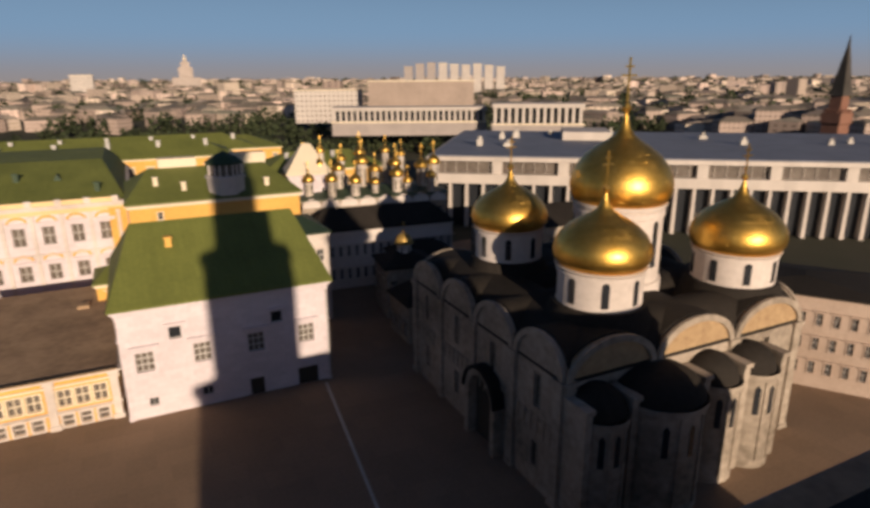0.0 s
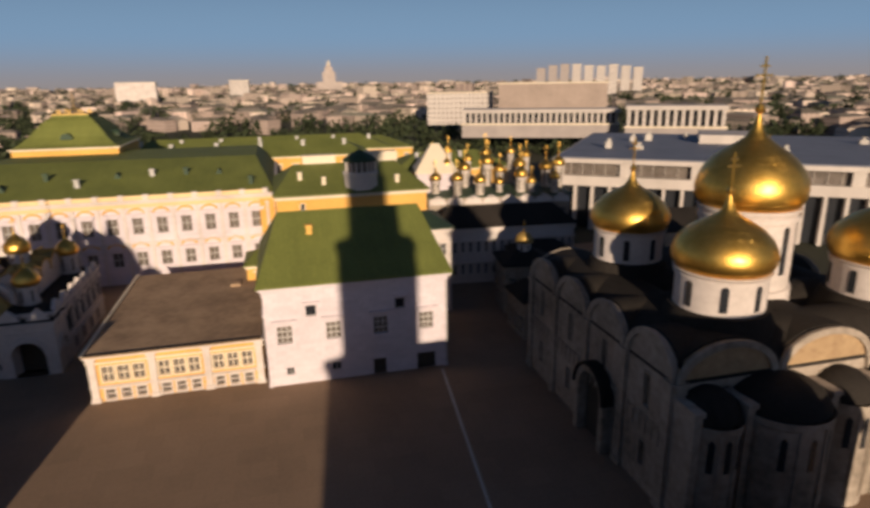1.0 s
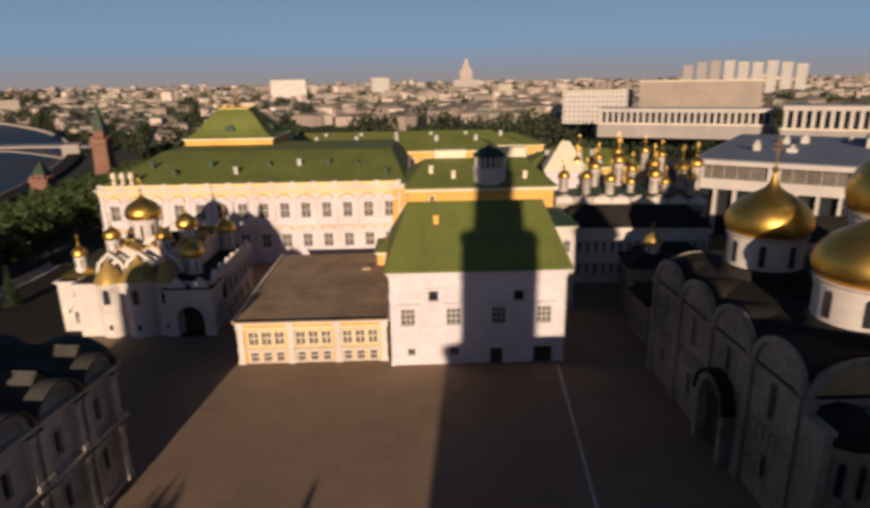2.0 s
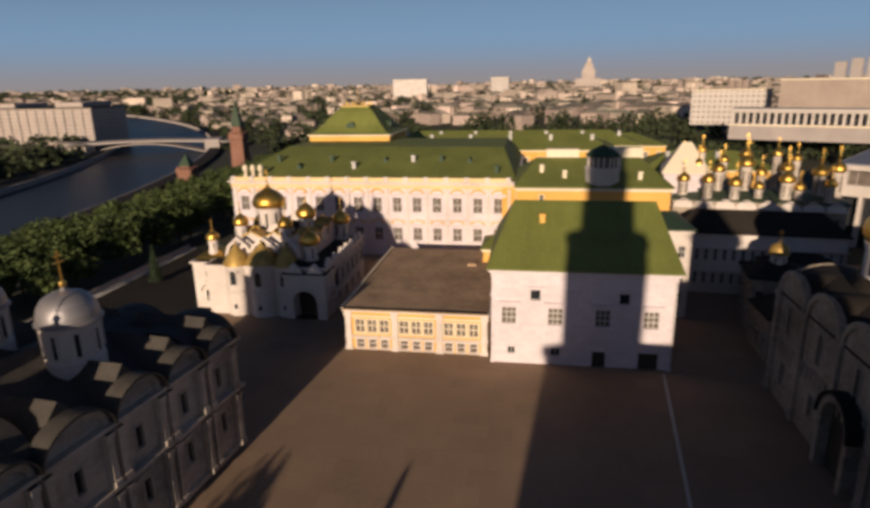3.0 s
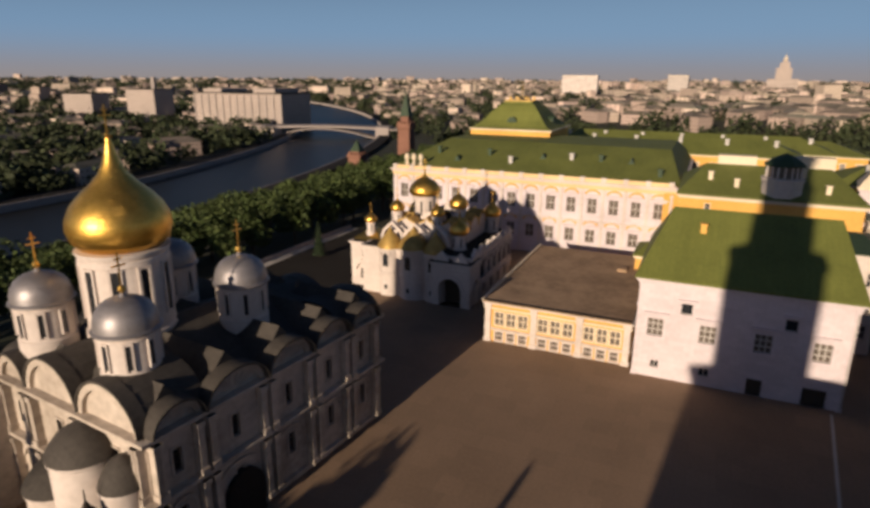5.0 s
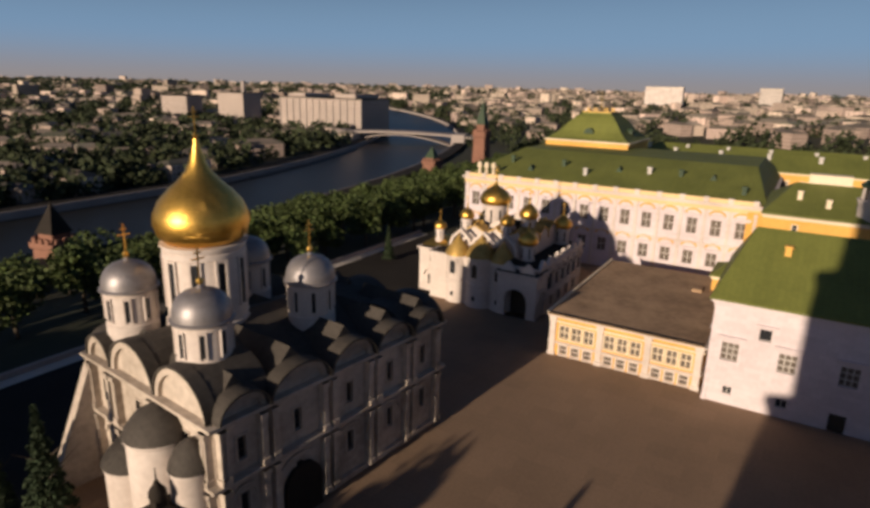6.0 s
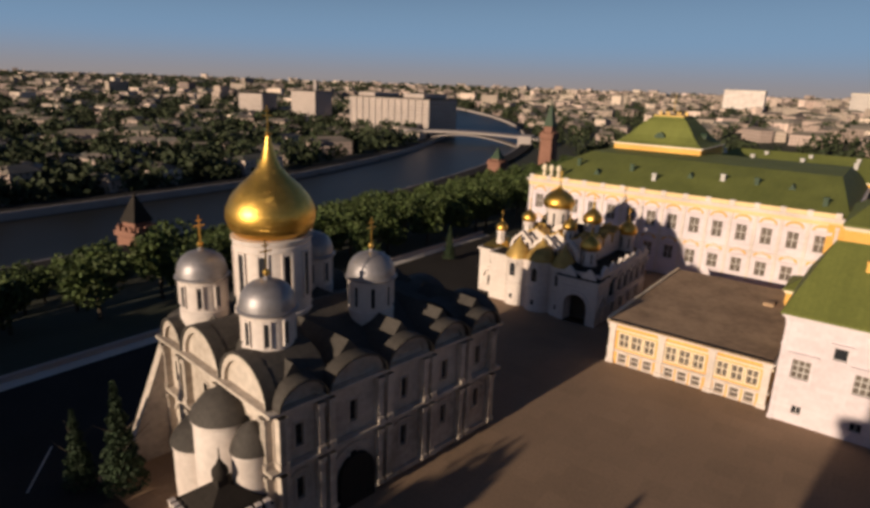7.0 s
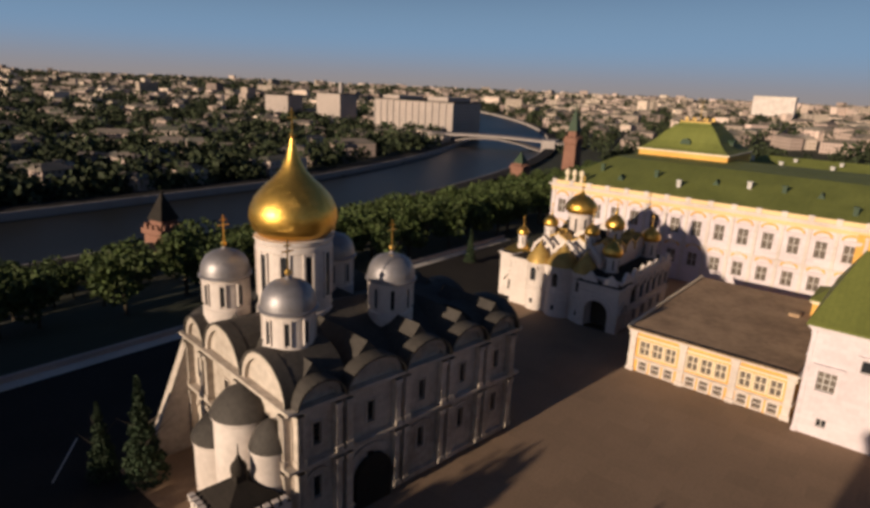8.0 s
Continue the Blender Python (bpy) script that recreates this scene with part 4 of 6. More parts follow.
# ---- archangel cathedral: one gold dome, four grey ones ----
def archangel():
    W, D, H = 30.3, 21.5, 13.6
    b = thing("grey_domed_cathedral", pose(-44.0, -56.3, 0, 0, 0, 83.6), "white cathedral with one gold dome and four grey domes", "church")
    bays = [0, 5.2, 12.4, 18.8, 24.8, 30.3]
    for i in range(4):
        M = side(i, W, D)
        L = D if i % 2 else W
        edges = bays if i in (0, 2) else [0, 8.4, 16.6, 21.5]
        if i == 3:
            edges = [0, 4.9, 13.1, 21.5]
        if i == 2:
            edges = [W - e for e in bays[::-1]]
        holes = []
        for a, c in zip(edges, edges[1:]):
            u = (a + c) / 2
            holes.append((u - 0.45, u + 0.45, 9.3, 11.6))
            holes.append((u - 0.45, u + 0.45, 3.6, 6.0))
        bm = bmesh.new()
        wall(bm, M, L, 0, H, holes, 0.6)
        part("wall", bm, PALESTONE, b)
        for h in holes:
            window(b, M, (h[0] + h[1]) / 2, h[2], 0.9, h[3] - h[2], 1, 3, 0.2, 0.0, 0.6, PALESTONE, BARK)
        for z, o, hh in ((7.4, 0.85, 0.7), (13.2, 0.85, 0.7), (0.5, 0.4, 0.5)):
            bm = bmesh.new()
            cornice(bm, M, 0, L, z, o, hh)
            part("cornice", bm, PALESTONE, b, "projecting stone string course")
        for e in edges:
            for d in (-0.6, 0.6):
                u = min(max(e + d, 0.45), L - 0.45)
                bm = bmesh.new()
                pilaster(bm, M, u, 0.62, 0.9, 7.4, 0.75)
                pilaster(bm, M, u, 0.62, 8.1, 13.2, 0.75)
                part("pilaster", bm, PALESTONE, b)
        for a, c in zip(edges, edges[1:]):
            u, r = (a + c) / 2, (c - a) / 2
            bm = bmesh.new()
            o, q = half_disc(u, r - 1.1, 5.4, 1.5, 10), half_disc(u, r - 1.5, 5.4, 1.15, 10)
            arch_band(bm, o, q, M, -0.2, 0.05)
            part("blind_arch", bm, PALESTONE, b)
            rise = min(r * 0.9, 3.4) if i == 3 else min(r * 0.68, 2.2)
            bm = bmesh.new()
            prism(bm, half_disc(u, r - 0.2, 13.9, rise), M, 0.0, 0.6)
            z = part("zakomara", bm, PALESTONE, b)
            bm = bmesh.new()
            o, q = half_disc(u, r - 0.05, 13.9, rise + 0.25), half_disc(u, r - 0.65, 13.9, rise - 0.35)
            arch_band(bm, o, q, M, -0.4, 0.1)
            part("archivolt", bm, PALESTONE, z)
            for s in range(-4, 5) if i != 3 else ():
                bm = bmesh.new()
                ang = math.pi / 2 + s * 0.3
                x2, z2 = u + (r - 0.9) * math.cos(ang), 13.9 + (rise - 0.5) * math.sin(ang)
                x1, z1 = u + 0.3 * math.cos(ang), 14.0 + 0.3 * math.sin(ang)
                nx, nz = -math.sin(ang) * 0.14, math.cos(ang) * 0.14
                prism(bm, [(x1 - nx * .4, z1 - nz * .4), (x1 + nx * .4, z1 + nz * .4), (x2 + nx, z2 + nz), (x2 - nx, z2 - nz)], M, -0.12, 0.05)
                part("shell_rib", bm, PALESTONE, z)
            bm = bmesh.new()
            arch_band(bm, half_disc(u, r + 0.02, 13.95, rise + 0.5), half_disc(u, r - 0.12, 13.95, rise + 0.28), M, -1.15 if i != 3 else -0.6, 0.62)
            part("gable_hood", bm, IRONROOF, b, smooth=True)
            bm = bmesh.new()
            vault(bm, M, u, r - 0.02, 13.97, rise + (1.5 if i % 2 == 0 else 0.44), 0.62, 9.4 if i % 2 == 0 else 6.0, 2 if i % 2 == 0 else 10)
            part("roof_vault", bm, IRONROOF, b, "sheet-iron barrel roof behind the gable")
    bm = bmesh.new()
    hip_roof(bm, W - 2, D - 2, 0.0, 14.5, 3.6, 7, 7, (D - 2) / 2)
    rf = part("roof", bm, IRONROOF, b, "dark sheet-iron roof")
    rf.matrix_basis = pose(1, 1, 0)
    # solid dark block on the wall, for the shade inside a deep doorway
    bm = bmesh.new()
    prism(bm, half_disc(9.0, 2.2, 3.4, 2.3) + [(11.2, 0.0), (6.8, 0.0)], side(0, W, D), -0.5, 0.3)
    part("portal", bm, BLACKROOF, b, "dark arched block standing in for the shade of a doorway")
    # apses
    for y, r, top in ((2.3, 1.7, 9.6), (7.3, 2.7, 11.0), (12.4, 2.7, 6.0)):
        bm = bmesh.new()
        lathe(bm, [(r, 0), (r, top - 0.5), (r * 1.07, top - 0.3), (r * 1.07, top)], 20, -1.0, y, 90, 270)
        box(bm, -1.0, 0.2, y - r, y + r, 0, top)
        ap = part("apse", bm, WHITE, b, smooth=True)
        bm = bmesh.new()
        lathe(bm, [(r * 1.18, top), (r * 1.05, top + 0.7), (r * 0.75, top + 1.7), (r * 0.35, top + 2.3), (0.02, top + 2.5)], 20, -0.8, y)
        part("apse_roof", bm, IRONROOF, b, smooth=True)
        for a in (140, 180, 220):
            bm = bmesh.new()
            Mw = pose(0, y, 0, 0, 0, a + 90) @ pose(0, -r, 0)
            prism(bm, [(-0.3, top - 4.5), (0.3, top - 4.5), (0.3, top - 2.2), (0, top - 1.8), (-0.3, top - 2.2)], Mw, -0.05, 0.3)
            part("slit_window", bm, GLASS, ap)
    # low chapel against the east end, with crenellated eaves and a little dome
    bm = bmesh.new()
    box(bm, -7.2, -0.5, -0.5, 5.4, 0, 5.2)
    ch = part("chapel", bm, WHITE, b, "small low white chapel")
    bm = bmesh.new()
    box(bm, -0.22, 0.22, -0.2, 0.2, 5.2, 5.75)
    box(bm, -0.28, 0.28, -0.26, 0.26, 5.75, 5.9)
    crenel = mesh_of("crenel", bm, WHITE)
    for k in range(8):
        shared("crenel", crenel, ch, pose(-7.2, -0.3 + k * 0.75, 0))
        if k:
            shared("crenel", crenel, ch, pose(-7.2 + k * 0.85, -0.6, 0))
    bm = bmesh.new()
    lathe(bm, [(4.6, 5.3), (3.4, 6.0), (1.6, 6.8), (0.7, 7.2), (0.7, 8.0)], 4, -3.9, 2.45, rot=45)
    part("chapel_roof", bm, BLACKROOF, ch)
    bm = bmesh.new()
    lathe(bm, [(0.55, 7.8), (0.75, 8.2), (0.7, 8.7), (0.35, 9.2), (0.08, 9.8), (0.04, 10.8)], 12, -3.9, 2.45)
    part("cupola", bm, BLACKROOF, ch, smooth=True)
    bm = bmesh.new()
    prism(bm, [(0.0, 0.0), (6.0, 0.0), (0.0, 15.0)], pose(0.2, D, 0, 0, 0, 180) @ pose(0, 0, 0), -0.6, 0.6)
    part("buttress", bm, PALESTONE, b, "sloping white stone buttress")
    for x, y in ((3.1, 5.3), (16.5, 6.5), (3.0, 18.1), (16.6, 17.7)):
        drum_and_dome(b, x, y, 17.2, 2.35, 21.0, 2.6, HELMET, SILVER, 8, 3.4, 10, arcade=True, stretch=0.92)
    drum_and_dome(b, 8.5, 13.1, 17.5, 3.9, 25.7, 4.6, BULB, GOLD, 10, 3.0, 8, arcade=True, stretch=0.91)


archangel()


# ---- annunciation cathedral: many small gold domes ----
def annunciation():
    b = thing("small_gold_domed_cathedral", pose(-66.5, 14.3, 0), "small white cathedral with nine gilded domes and ogee gables", "church")
    # gallery all round, and the tall middle
    W, D, H = 23.0, 24.0, 9.3
    def hole(c):
        return (c[0] - c[2] / 2, c[0] + c[2] / 2, c[1], c[1] + c[3])
    for i in (1, 2, 3):
        M = side(i, W, D)
        L = D if i % 2 else W
        cs = [(2.5 + k * 3.6, zz, 1.6, hh) for k in range(int(L / 3.7)) for zz, hh in ((5.2, 2.7), (1.2, 2.2))]
        if i == 1:
            cs = [(2.2, 4.1, 2.7, 3.6), (5.9, 4.1, 2.7, 3.6)] + [(9.6 + k * 3.2, 4.3, 1.7, 3.3) for k in range(5)] + [(3.0 + k * 4.2, 0.6, 1.3, 2.0) for k in range(5)]
            for c in cs[:7]:
                bm = bmesh.new()
                arch_band(bm, half_disc(c[0], c[2] / 2 + 0.55, c[1] + c[3] - 0.5, 1.5, 10), half_disc(c[0], c[2] / 2 + 0.1, c[1] + c[3] - 0.5, 1.0, 10), M, -0.4, 0.1)
                part("arcade_arch", bm, WHITE, b)
                bm = bmesh.new()
                prism(bm, [(c[0] - c[2] / 2 - 0.35, H + 0.15), (c[0] + c[2] / 2 + 0.35, H + 0.15), (c[0], H + 1.5)], M, -0.1, 0.5)
                part("gablet", bm, WHITE, b)
        bm = bmesh.new()
        wall(bm, M, L, 0, H, [hole(c) for c in cs], 0.5)
        part("wall", bm, WHITE, b)
        for c in cs:
            window(b, M, c[0], c[1], c[2], c[3], 1, 2, 0.25, 0.3, 0.5, WHITE, BARK)
        bm = bmesh.new()
        cornice(bm, M, 0, L, H - 0.4, 0.4, 0.6)
        cornice(bm, M, 0, L, 3.0, 0.2, 0.3)
        part("cornice", bm, WHITE, b)
    M = side(0, W, D)
    bm = bmesh.new()
    cs = [(19.0, 0.0, 4.6, 5.2)]
    wall(bm, M, W, 0, H, [hole(c) for c in cs], 1.2)
    part("wall", bm, WHITE, b)
    # dark panel fills the opening, in place of the shade within the porch
    bm = bmesh.new()
    prism(bm, [(16.7, 0), (21.3, 0), (21.3, 5.2), (16.7, 5.2)], M, 1.1, 1.3)
    part("door", bm, BARK, b, "dark panel for the shade inside the porch arch")
    bm = bmesh.new()
    cornice(bm, M, 0, W, H - 0.4, 0.4, 0.6)
    part("cornice", bm, WHITE, b)
    bm = bmesh.new()
    box(bm, 0.3, W - 0.3, 0.3, D - 0.3, H - 0.1, H + 0.35)
    part("gallery_roof", bm, BLACKROOF, b)
    bm = bmesh.new()
    box(bm, 4.5, 18.5, 5.5, 19.5, H, 12.2)
    part("nave", bm, WHITE, b)
    # three apses
    for x, r, top in ((5.6, 2.25, 9.5), (10.6, 2.75, 9.9), (15.2, 2.1, 9.5)):
        bm = bmesh.new()
        lathe(bm, [(r, 0), (r, 0.6), (r * 0.97, 0.7), (r * 0.97, top - 0.8), (r * 1.06, top - 0.5), (r * 1.06, top)], 18, x, 1.2, 180, 360)
        ap = part("apse", bm, WHITE, b, smooth=True)
        bm = bmesh.new()
        lathe(bm, [(r * 0.98, 4.4), (r * 1.05, 4.5), (r * 1.05, 4.75), (r * 0.98, 4.85)], 18, x, 1.2, 180, 360)
        part("string_course", bm, WHITE, ap)
        for a in (215, 325):
            bm = bmesh.new()
            Mc = pose(x, 1.2, 0, 0, 0, a + 90) @ pose(0, -r * 0.97, 0)
            prism(bm, [(-0.14, 0.6), (0.14, 0.6), (0.14, top - 0.8), (-0.14, top - 0.8)], Mc, -0.16, 0.1)
            part("colonnette", bm, WHITE, ap)
        bm = bmesh.new()
        Mc = pose(x, 1.2, 0, 0, 0, 0) @ pose(0, -r * 0.97, 0)
        prism(bm, [(-0.3, 1.4), (0.3, 1.4), (0.3, 2.3), (-0.3, 2.3)], Mc, -0.05, 0.3)
        part("low_window", bm, GLASS, ap)
        bm = bmesh.new()
        lathe(bm, [(r * 1.14, top), (r * 1.06, top + 0.5), (r * 0.84, top + 1.4), (r * 0.55, top + 2.3), (r * 0.28, top + 3.0), (r * 0.1, top + 3.6), (0.02, top + 4.3)], 18, x, 1.2)
        part("apse_roof", bm, DULLGOLD, b, "tarnished gilt half-dome roof", smooth=True)
        for a in (270,):
            bm = bmesh.new()
            Mw = pose(x, 1.2, 0, 0, 0, a + 90) @ pose(0, -r * 0.97, 0)
            prism(bm, [(-0.55, 6.0), (0.55, 6.0), (0.55, 8.2), (0, 8.7), (-0.55, 8.2)], Mw, -0.05, 0.3)
            part("slit_window", bm, GLASS, ap)
            bm = bmesh.new()
            arch_band(bm, half_disc(0, 1.0, 8.2, 1.3, 8), half_disc(0, 0.75, 8.2, 1.0, 8), Mw, -0.15, 0.1)
            part("window_arch", bm, WHITE, ap)
    # white keeled gables standing behind the apse roofs
    for x, r in ((5.6, 2.5), (10.6, 2.9), (15.2, 2.4)):
        bm = bmesh.new()
        keel = [(x - r, 9.9), (x - r, 11.2), (x - r * 0.8, 12.6), (x - r * 0.4, 13.5), (x, 14.4), (x + r * 0.4, 13.5), (x + r * 0.8, 12.6), (x + r, 11.2), (x + r, 9.9)]
        arch_band(bm, keel, [(x + (u - x) * 0.8, 9.9 + (z - 9.9) * 0.86) for u, z in keel], Matrix(), 1.9, 2.9)
        part("keeled_arch", bm, WHITE, b)
    # projecting porch at the corner, with open arches on two sides and a stepped gable
    Mp = pose(15.4, -1.2, 0)
    Mq = Mp @ pose(7.8, 0, 0, 0, 0, 90)
    bm = bmesh.new()
    wall(bm, Mp, 7.8, 0, 8.2, [(1.6, 6.0, 0, 5.6)], 0.9)
    wall(bm, Mq, 5.0, 0, 8.2, [(0.9, 3.9, 0, 5.2)], 0.9)
    wall(bm, Mp @ pose(0, 1.3, 0, 0, 0, 270), 1.3, 0, 8.2, [], 0.9)
    porch = part("porch", bm, WHITE, b, "white stone porch with a wide arch")
    for Mw, u, r, z, rise, top in ((Mp, 3.8, 2.2, 3.2, 2.2, 5.62), (Mq, 2.4, 1.5, 3.4, 1.6, 5.22)):
        bm = bmesh.new()
        arc = half_disc(u, r, z, rise)
        arch_band(bm, [(p, top) for p, q in arc], arc, Mw, 0.02, 0.88)
        part("spandrel", bm, WHITE, porch)
        bm = bmesh.new()
        arch_band(bm, half_disc(u, r + 0.6, z, rise + 0.7), half_disc(u, r + 0.05, z, rise + 0.05), Mw, -0.28, 0.1)
        part("porch_arch", bm, WHITE, porch)
    bm = bmesh.new()
    cornice(bm, Mp, 0, 7.8, 7.9, 0.35, 0.5)
    cornice(bm, Mq, 0, 5.0, 7.9, 0.35, 0.5)
    cornice(bm, Mp, 0, 7.8, 6.6, 0.15, 0.25)
    part("cornice", bm, WHITE, porch)
    bm = bmesh.new()
    box(bm, 15.3, 23.3, -1.3, 3.8, 8.4, 8.7)
    part("porch_roof", bm, BLACKROOF, porch)
    for u in (2.0, 5.8):
        bm = bmesh.new()
        prism(bm, [(u - 1.5, 8.7), (u + 1.5, 8.7), (u + 1.1, 9.5), (u, 10.5), (u - 1.1, 9.5)], Mp, 0.0, 0.6)
        part("gablet", bm, WHITE, porch)
        bm = bmesh.new()
        prism(bm, [(u - 1.5, 8.75), (u, 10.55), (u + 1.5, 8.75)], Mp, 0.6, 3.4)
        part("gablet_roof", bm, BLACKROOF, porch)
    # ogee gables round the tall middle, in two steps
    def ogee(u, r, z, h):
        pts = [(u - r, z), (u - r, z + 0.35 * h), (u - r * 0.86, z + 0.58 * h), (u - r * 0.5, z + 0.76 * h), (u - r * 0.16, z + 0.88 * h), (u, z + 1.12 * h)]
        return pts + [(2 * u - x, y) for x, y in pts[-2::-1]]
    for i in range(4):
        Mn = pose(4.5, 5.5, 0) @ side(i, 14, 14)
        for k in range(3):
            bm = bmesh.new()
            prism(bm, ogee(2.4 + k * 4.6, 2.25, 12.0, 2.5), Mn, -0.15, 1.0)
            g = part("ogee_gable", bm, WHITE, b)
            bm = bmesh.new()
            arc = ogee(2.4 + k * 4.6, 2.4, 12.1, 2.65)
            low = [(2.4 + k * 4.6 + (p[0] - 2.4 - k * 4.6) * 0.88, 12.0 + (p[1] - 12.0) * 0.88) for p in arc]
            arch_band(bm, arc, low, Mn, -0.35, 3.0)
            part("gable_roof", bm, DULLGOLD, g, "tarnished gilt gable roof")
        Mn = pose(7.0, 8.0, 0) @ side(i, 9, 9)
        bm = bmesh.new()
        prism(bm, ogee(4.5, 2.6, 13.5, 2.4), Mn, 0, 1.0)
        part("ogee_gable", bm, WHITE, b)
    bm = bmesh.new()
    hip_roof(bm, 14, 14, -0.2, 13.2, 2.0, 6, 6, 7)
    rf = part("roof", bm, BLACKROOF, b)
    rf.matrix_basis = pose(4.5, 5.5, 0)
    drum_and_dome(b, 7.8, 12.2, 12.4, 2.35, 18.0, 3.2, ONION, GOLD, 8, 2.6, 8, seg=24, stretch=0.82)
    for x, y, z0, zn, r, R in ((4.6, 6.2, 11.8, 15.6, 1.15, 1.5), (13.4, 6.2, 12.0, 15.3, 1.1, 1.45), (15.4, 12.0, 12.2, 16.0, 1.45, 1.95), (5.0, 18.6, 12.2, 15.5, 1.2, 1.5), (12.8, 18.6, 12.2, 15.4, 1.2, 1.5),
                               (18.6, 4.6, 9.4, 12.6, 1.4, 1.9), (19.6, 20.6, 9.4, 13.0, 1.5, 1.9), (2.0, 20.6, 9.4, 12.6, 1.3, 1.6)):
        drum_and_dome(b, x, y, z0, r, zn, R, ONION, GOLD, 6, 1.9, 8, seg=18)
    # southern chapel wing
    for i in range(4):
        bm = bmesh.new()
        wall(bm, pose(-4.2, 2.5, 0) @ side(i, 6.0, 9), 9 if i % 2 else 6.0, 0, 9.0, [(2.2, 3.8, 1.5, 3.6), (2.6, 3.4, 6.3, 7.3)] if i == 0 else [], 0.4)
        part("chapel_wall", bm, WHITE, b)
        bm = bmesh.new()
        cornice(bm, pose(-4.2, 2.5, 0) @ side(i, 6.0, 9), 0, 9 if i % 2 else 6.0, 8.7, 0.4, 0.5)
        part("cornice", bm, WHITE, b)
    bm = bmesh.new()
    o, q = half_disc(3.0, 2.3, 3.4, 2.2), half_disc(3.0, 1.6, 3.4, 1.5)
    arch_band(bm, o, q, pose(-4.2, 2.5, 0), -0.5, 0.1)
    part("porch_arch", bm, WHITE, b)
    window(b, pose(-4.2, 2.5, 0), 3.0, 1.5, 1.6, 2.1, 1, 1, 0.2, 0.0, 0.4, WHITE)
    window(b, pose(-4.2, 2.5, 0), 3.0, 6.3, 0.8, 1.0, 1, 1, 0.2, 0.0, 0.4, WHITE)
    bm = bmesh.new()
    lathe(bm, ((4.6, 9.2), (3.6, 9.9), (1.8, 10.8), (1.0, 11.2)), 4, -1.2, 7.0, rot=45)
    part("chapel_roof", bm, GOLDTRIM, b, "dull gilded chapel roof")
    drum_and_dome(b, -1.2, 5.6, 10.2, 0.95, 12.8, 1.25, ONION, GOLD, 6, 1.6, seg=16)

annunciation()


# ---- bell tower and belfry, behind the camera, whose shade falls on the square ----
def bell_tower():
    b = thing("bell_tower", pose(-9.5, -120, 0), "tall white octagonal bell tower with gilded dome", "tower")
    tiers = ((8.3, 0, 28.0), (5.9, 28.0, 45.6), (4.1, 45.6, 58.0))
    for r, z0, z1 in tiers:
        bm = bmesh.new()
        lathe(bm, [(r, z0), (r, z1 - 1.4), (r * 1.07, z1 - 1.2), (r * 1.07, z1 - 0.6), (r * 1.04, z1), (r * 0.6, z1 + 0.02)], 8, rot=22.5)
        t = part("tier", bm, WHITE, b)
        for k in range(8):
            bm = bmesh.new()
            Mw = pose(0, 0, 0, 0, 0, 45 * k) @ pose(0, -r * 0.924, 0)
            h = z1 - 7
            prism(bm, [(-r * 0.2, h)] + half_disc(0, r * 0.2, h + 3, r * 0.2, 8) + [(r * 0.2, h)], Mw, -0.04, 0.3)
            part("bell_opening", bm, GLASS, t)
    drum_and_dome(b, 0, 0, 58.0, 3.6, 62.0, 4.3, BULB, GOLD, 8, 5.0, seg=24)


bell_tower()


def belfry():
    b = thing("belfry", pose(0.8, -74.0, 0), "broad white belfry with arched openings beside the tower", "building")
    W, D, H = 38.5, 15.8, 16.0
    for i in range(4):
        bm = bmesh.new()
        wall(bm, side(i, W, D), D if i % 2 else W, 0, H)
        part("wall", bm, STONE, b)
    cornices(b, W, D, H - 0.6, 0.6, 0.9, STONE)
    bm = bmesh.new()
    box(bm, -0.3, W + 0.3, -0.3, D + 0.3, H + 0.3, H + 0.55)
    part("terrace", bm, TARROOF, b)
    # unseen bell gallery set back on the terrace, raised to shade the cathedral
    base = pose(6.5, 0.0, 0)
    W2, D2 = 26.3, 7.0
    holes = [(1.5 + k * 6.4, 5.0 + k * 6.4, 18.5, 23.0) for k in range(4)]
    for i in range(4):
        bm = bmesh.new()
        wall(bm, base @ side(i, W2, D2), D2 if i % 2 else W2, H, 25.2, holes if i == 2 else [], 1.0)
        part("gallery_wall", bm, STONE, b)
    for h in holes:
        bm = bmesh.new()
        prism(bm, [(h[0], h[2]), (h[1], h[2]), (h[1], h[3]), (h[0], h[3])], base @ side(2, W2, D2), 0.9, 1.1)
        part("louvre", bm, BARK, b)
    cornices(b, W2, D2, 24.8, 0.5, 0.8, STONE, base)
    bm = bmesh.new()
    box(bm, 6.2, 33.1, -0.4, 7.4, 25.6, 25.9)
    part("roof", bm, BLACKROOF, b)


belfry()


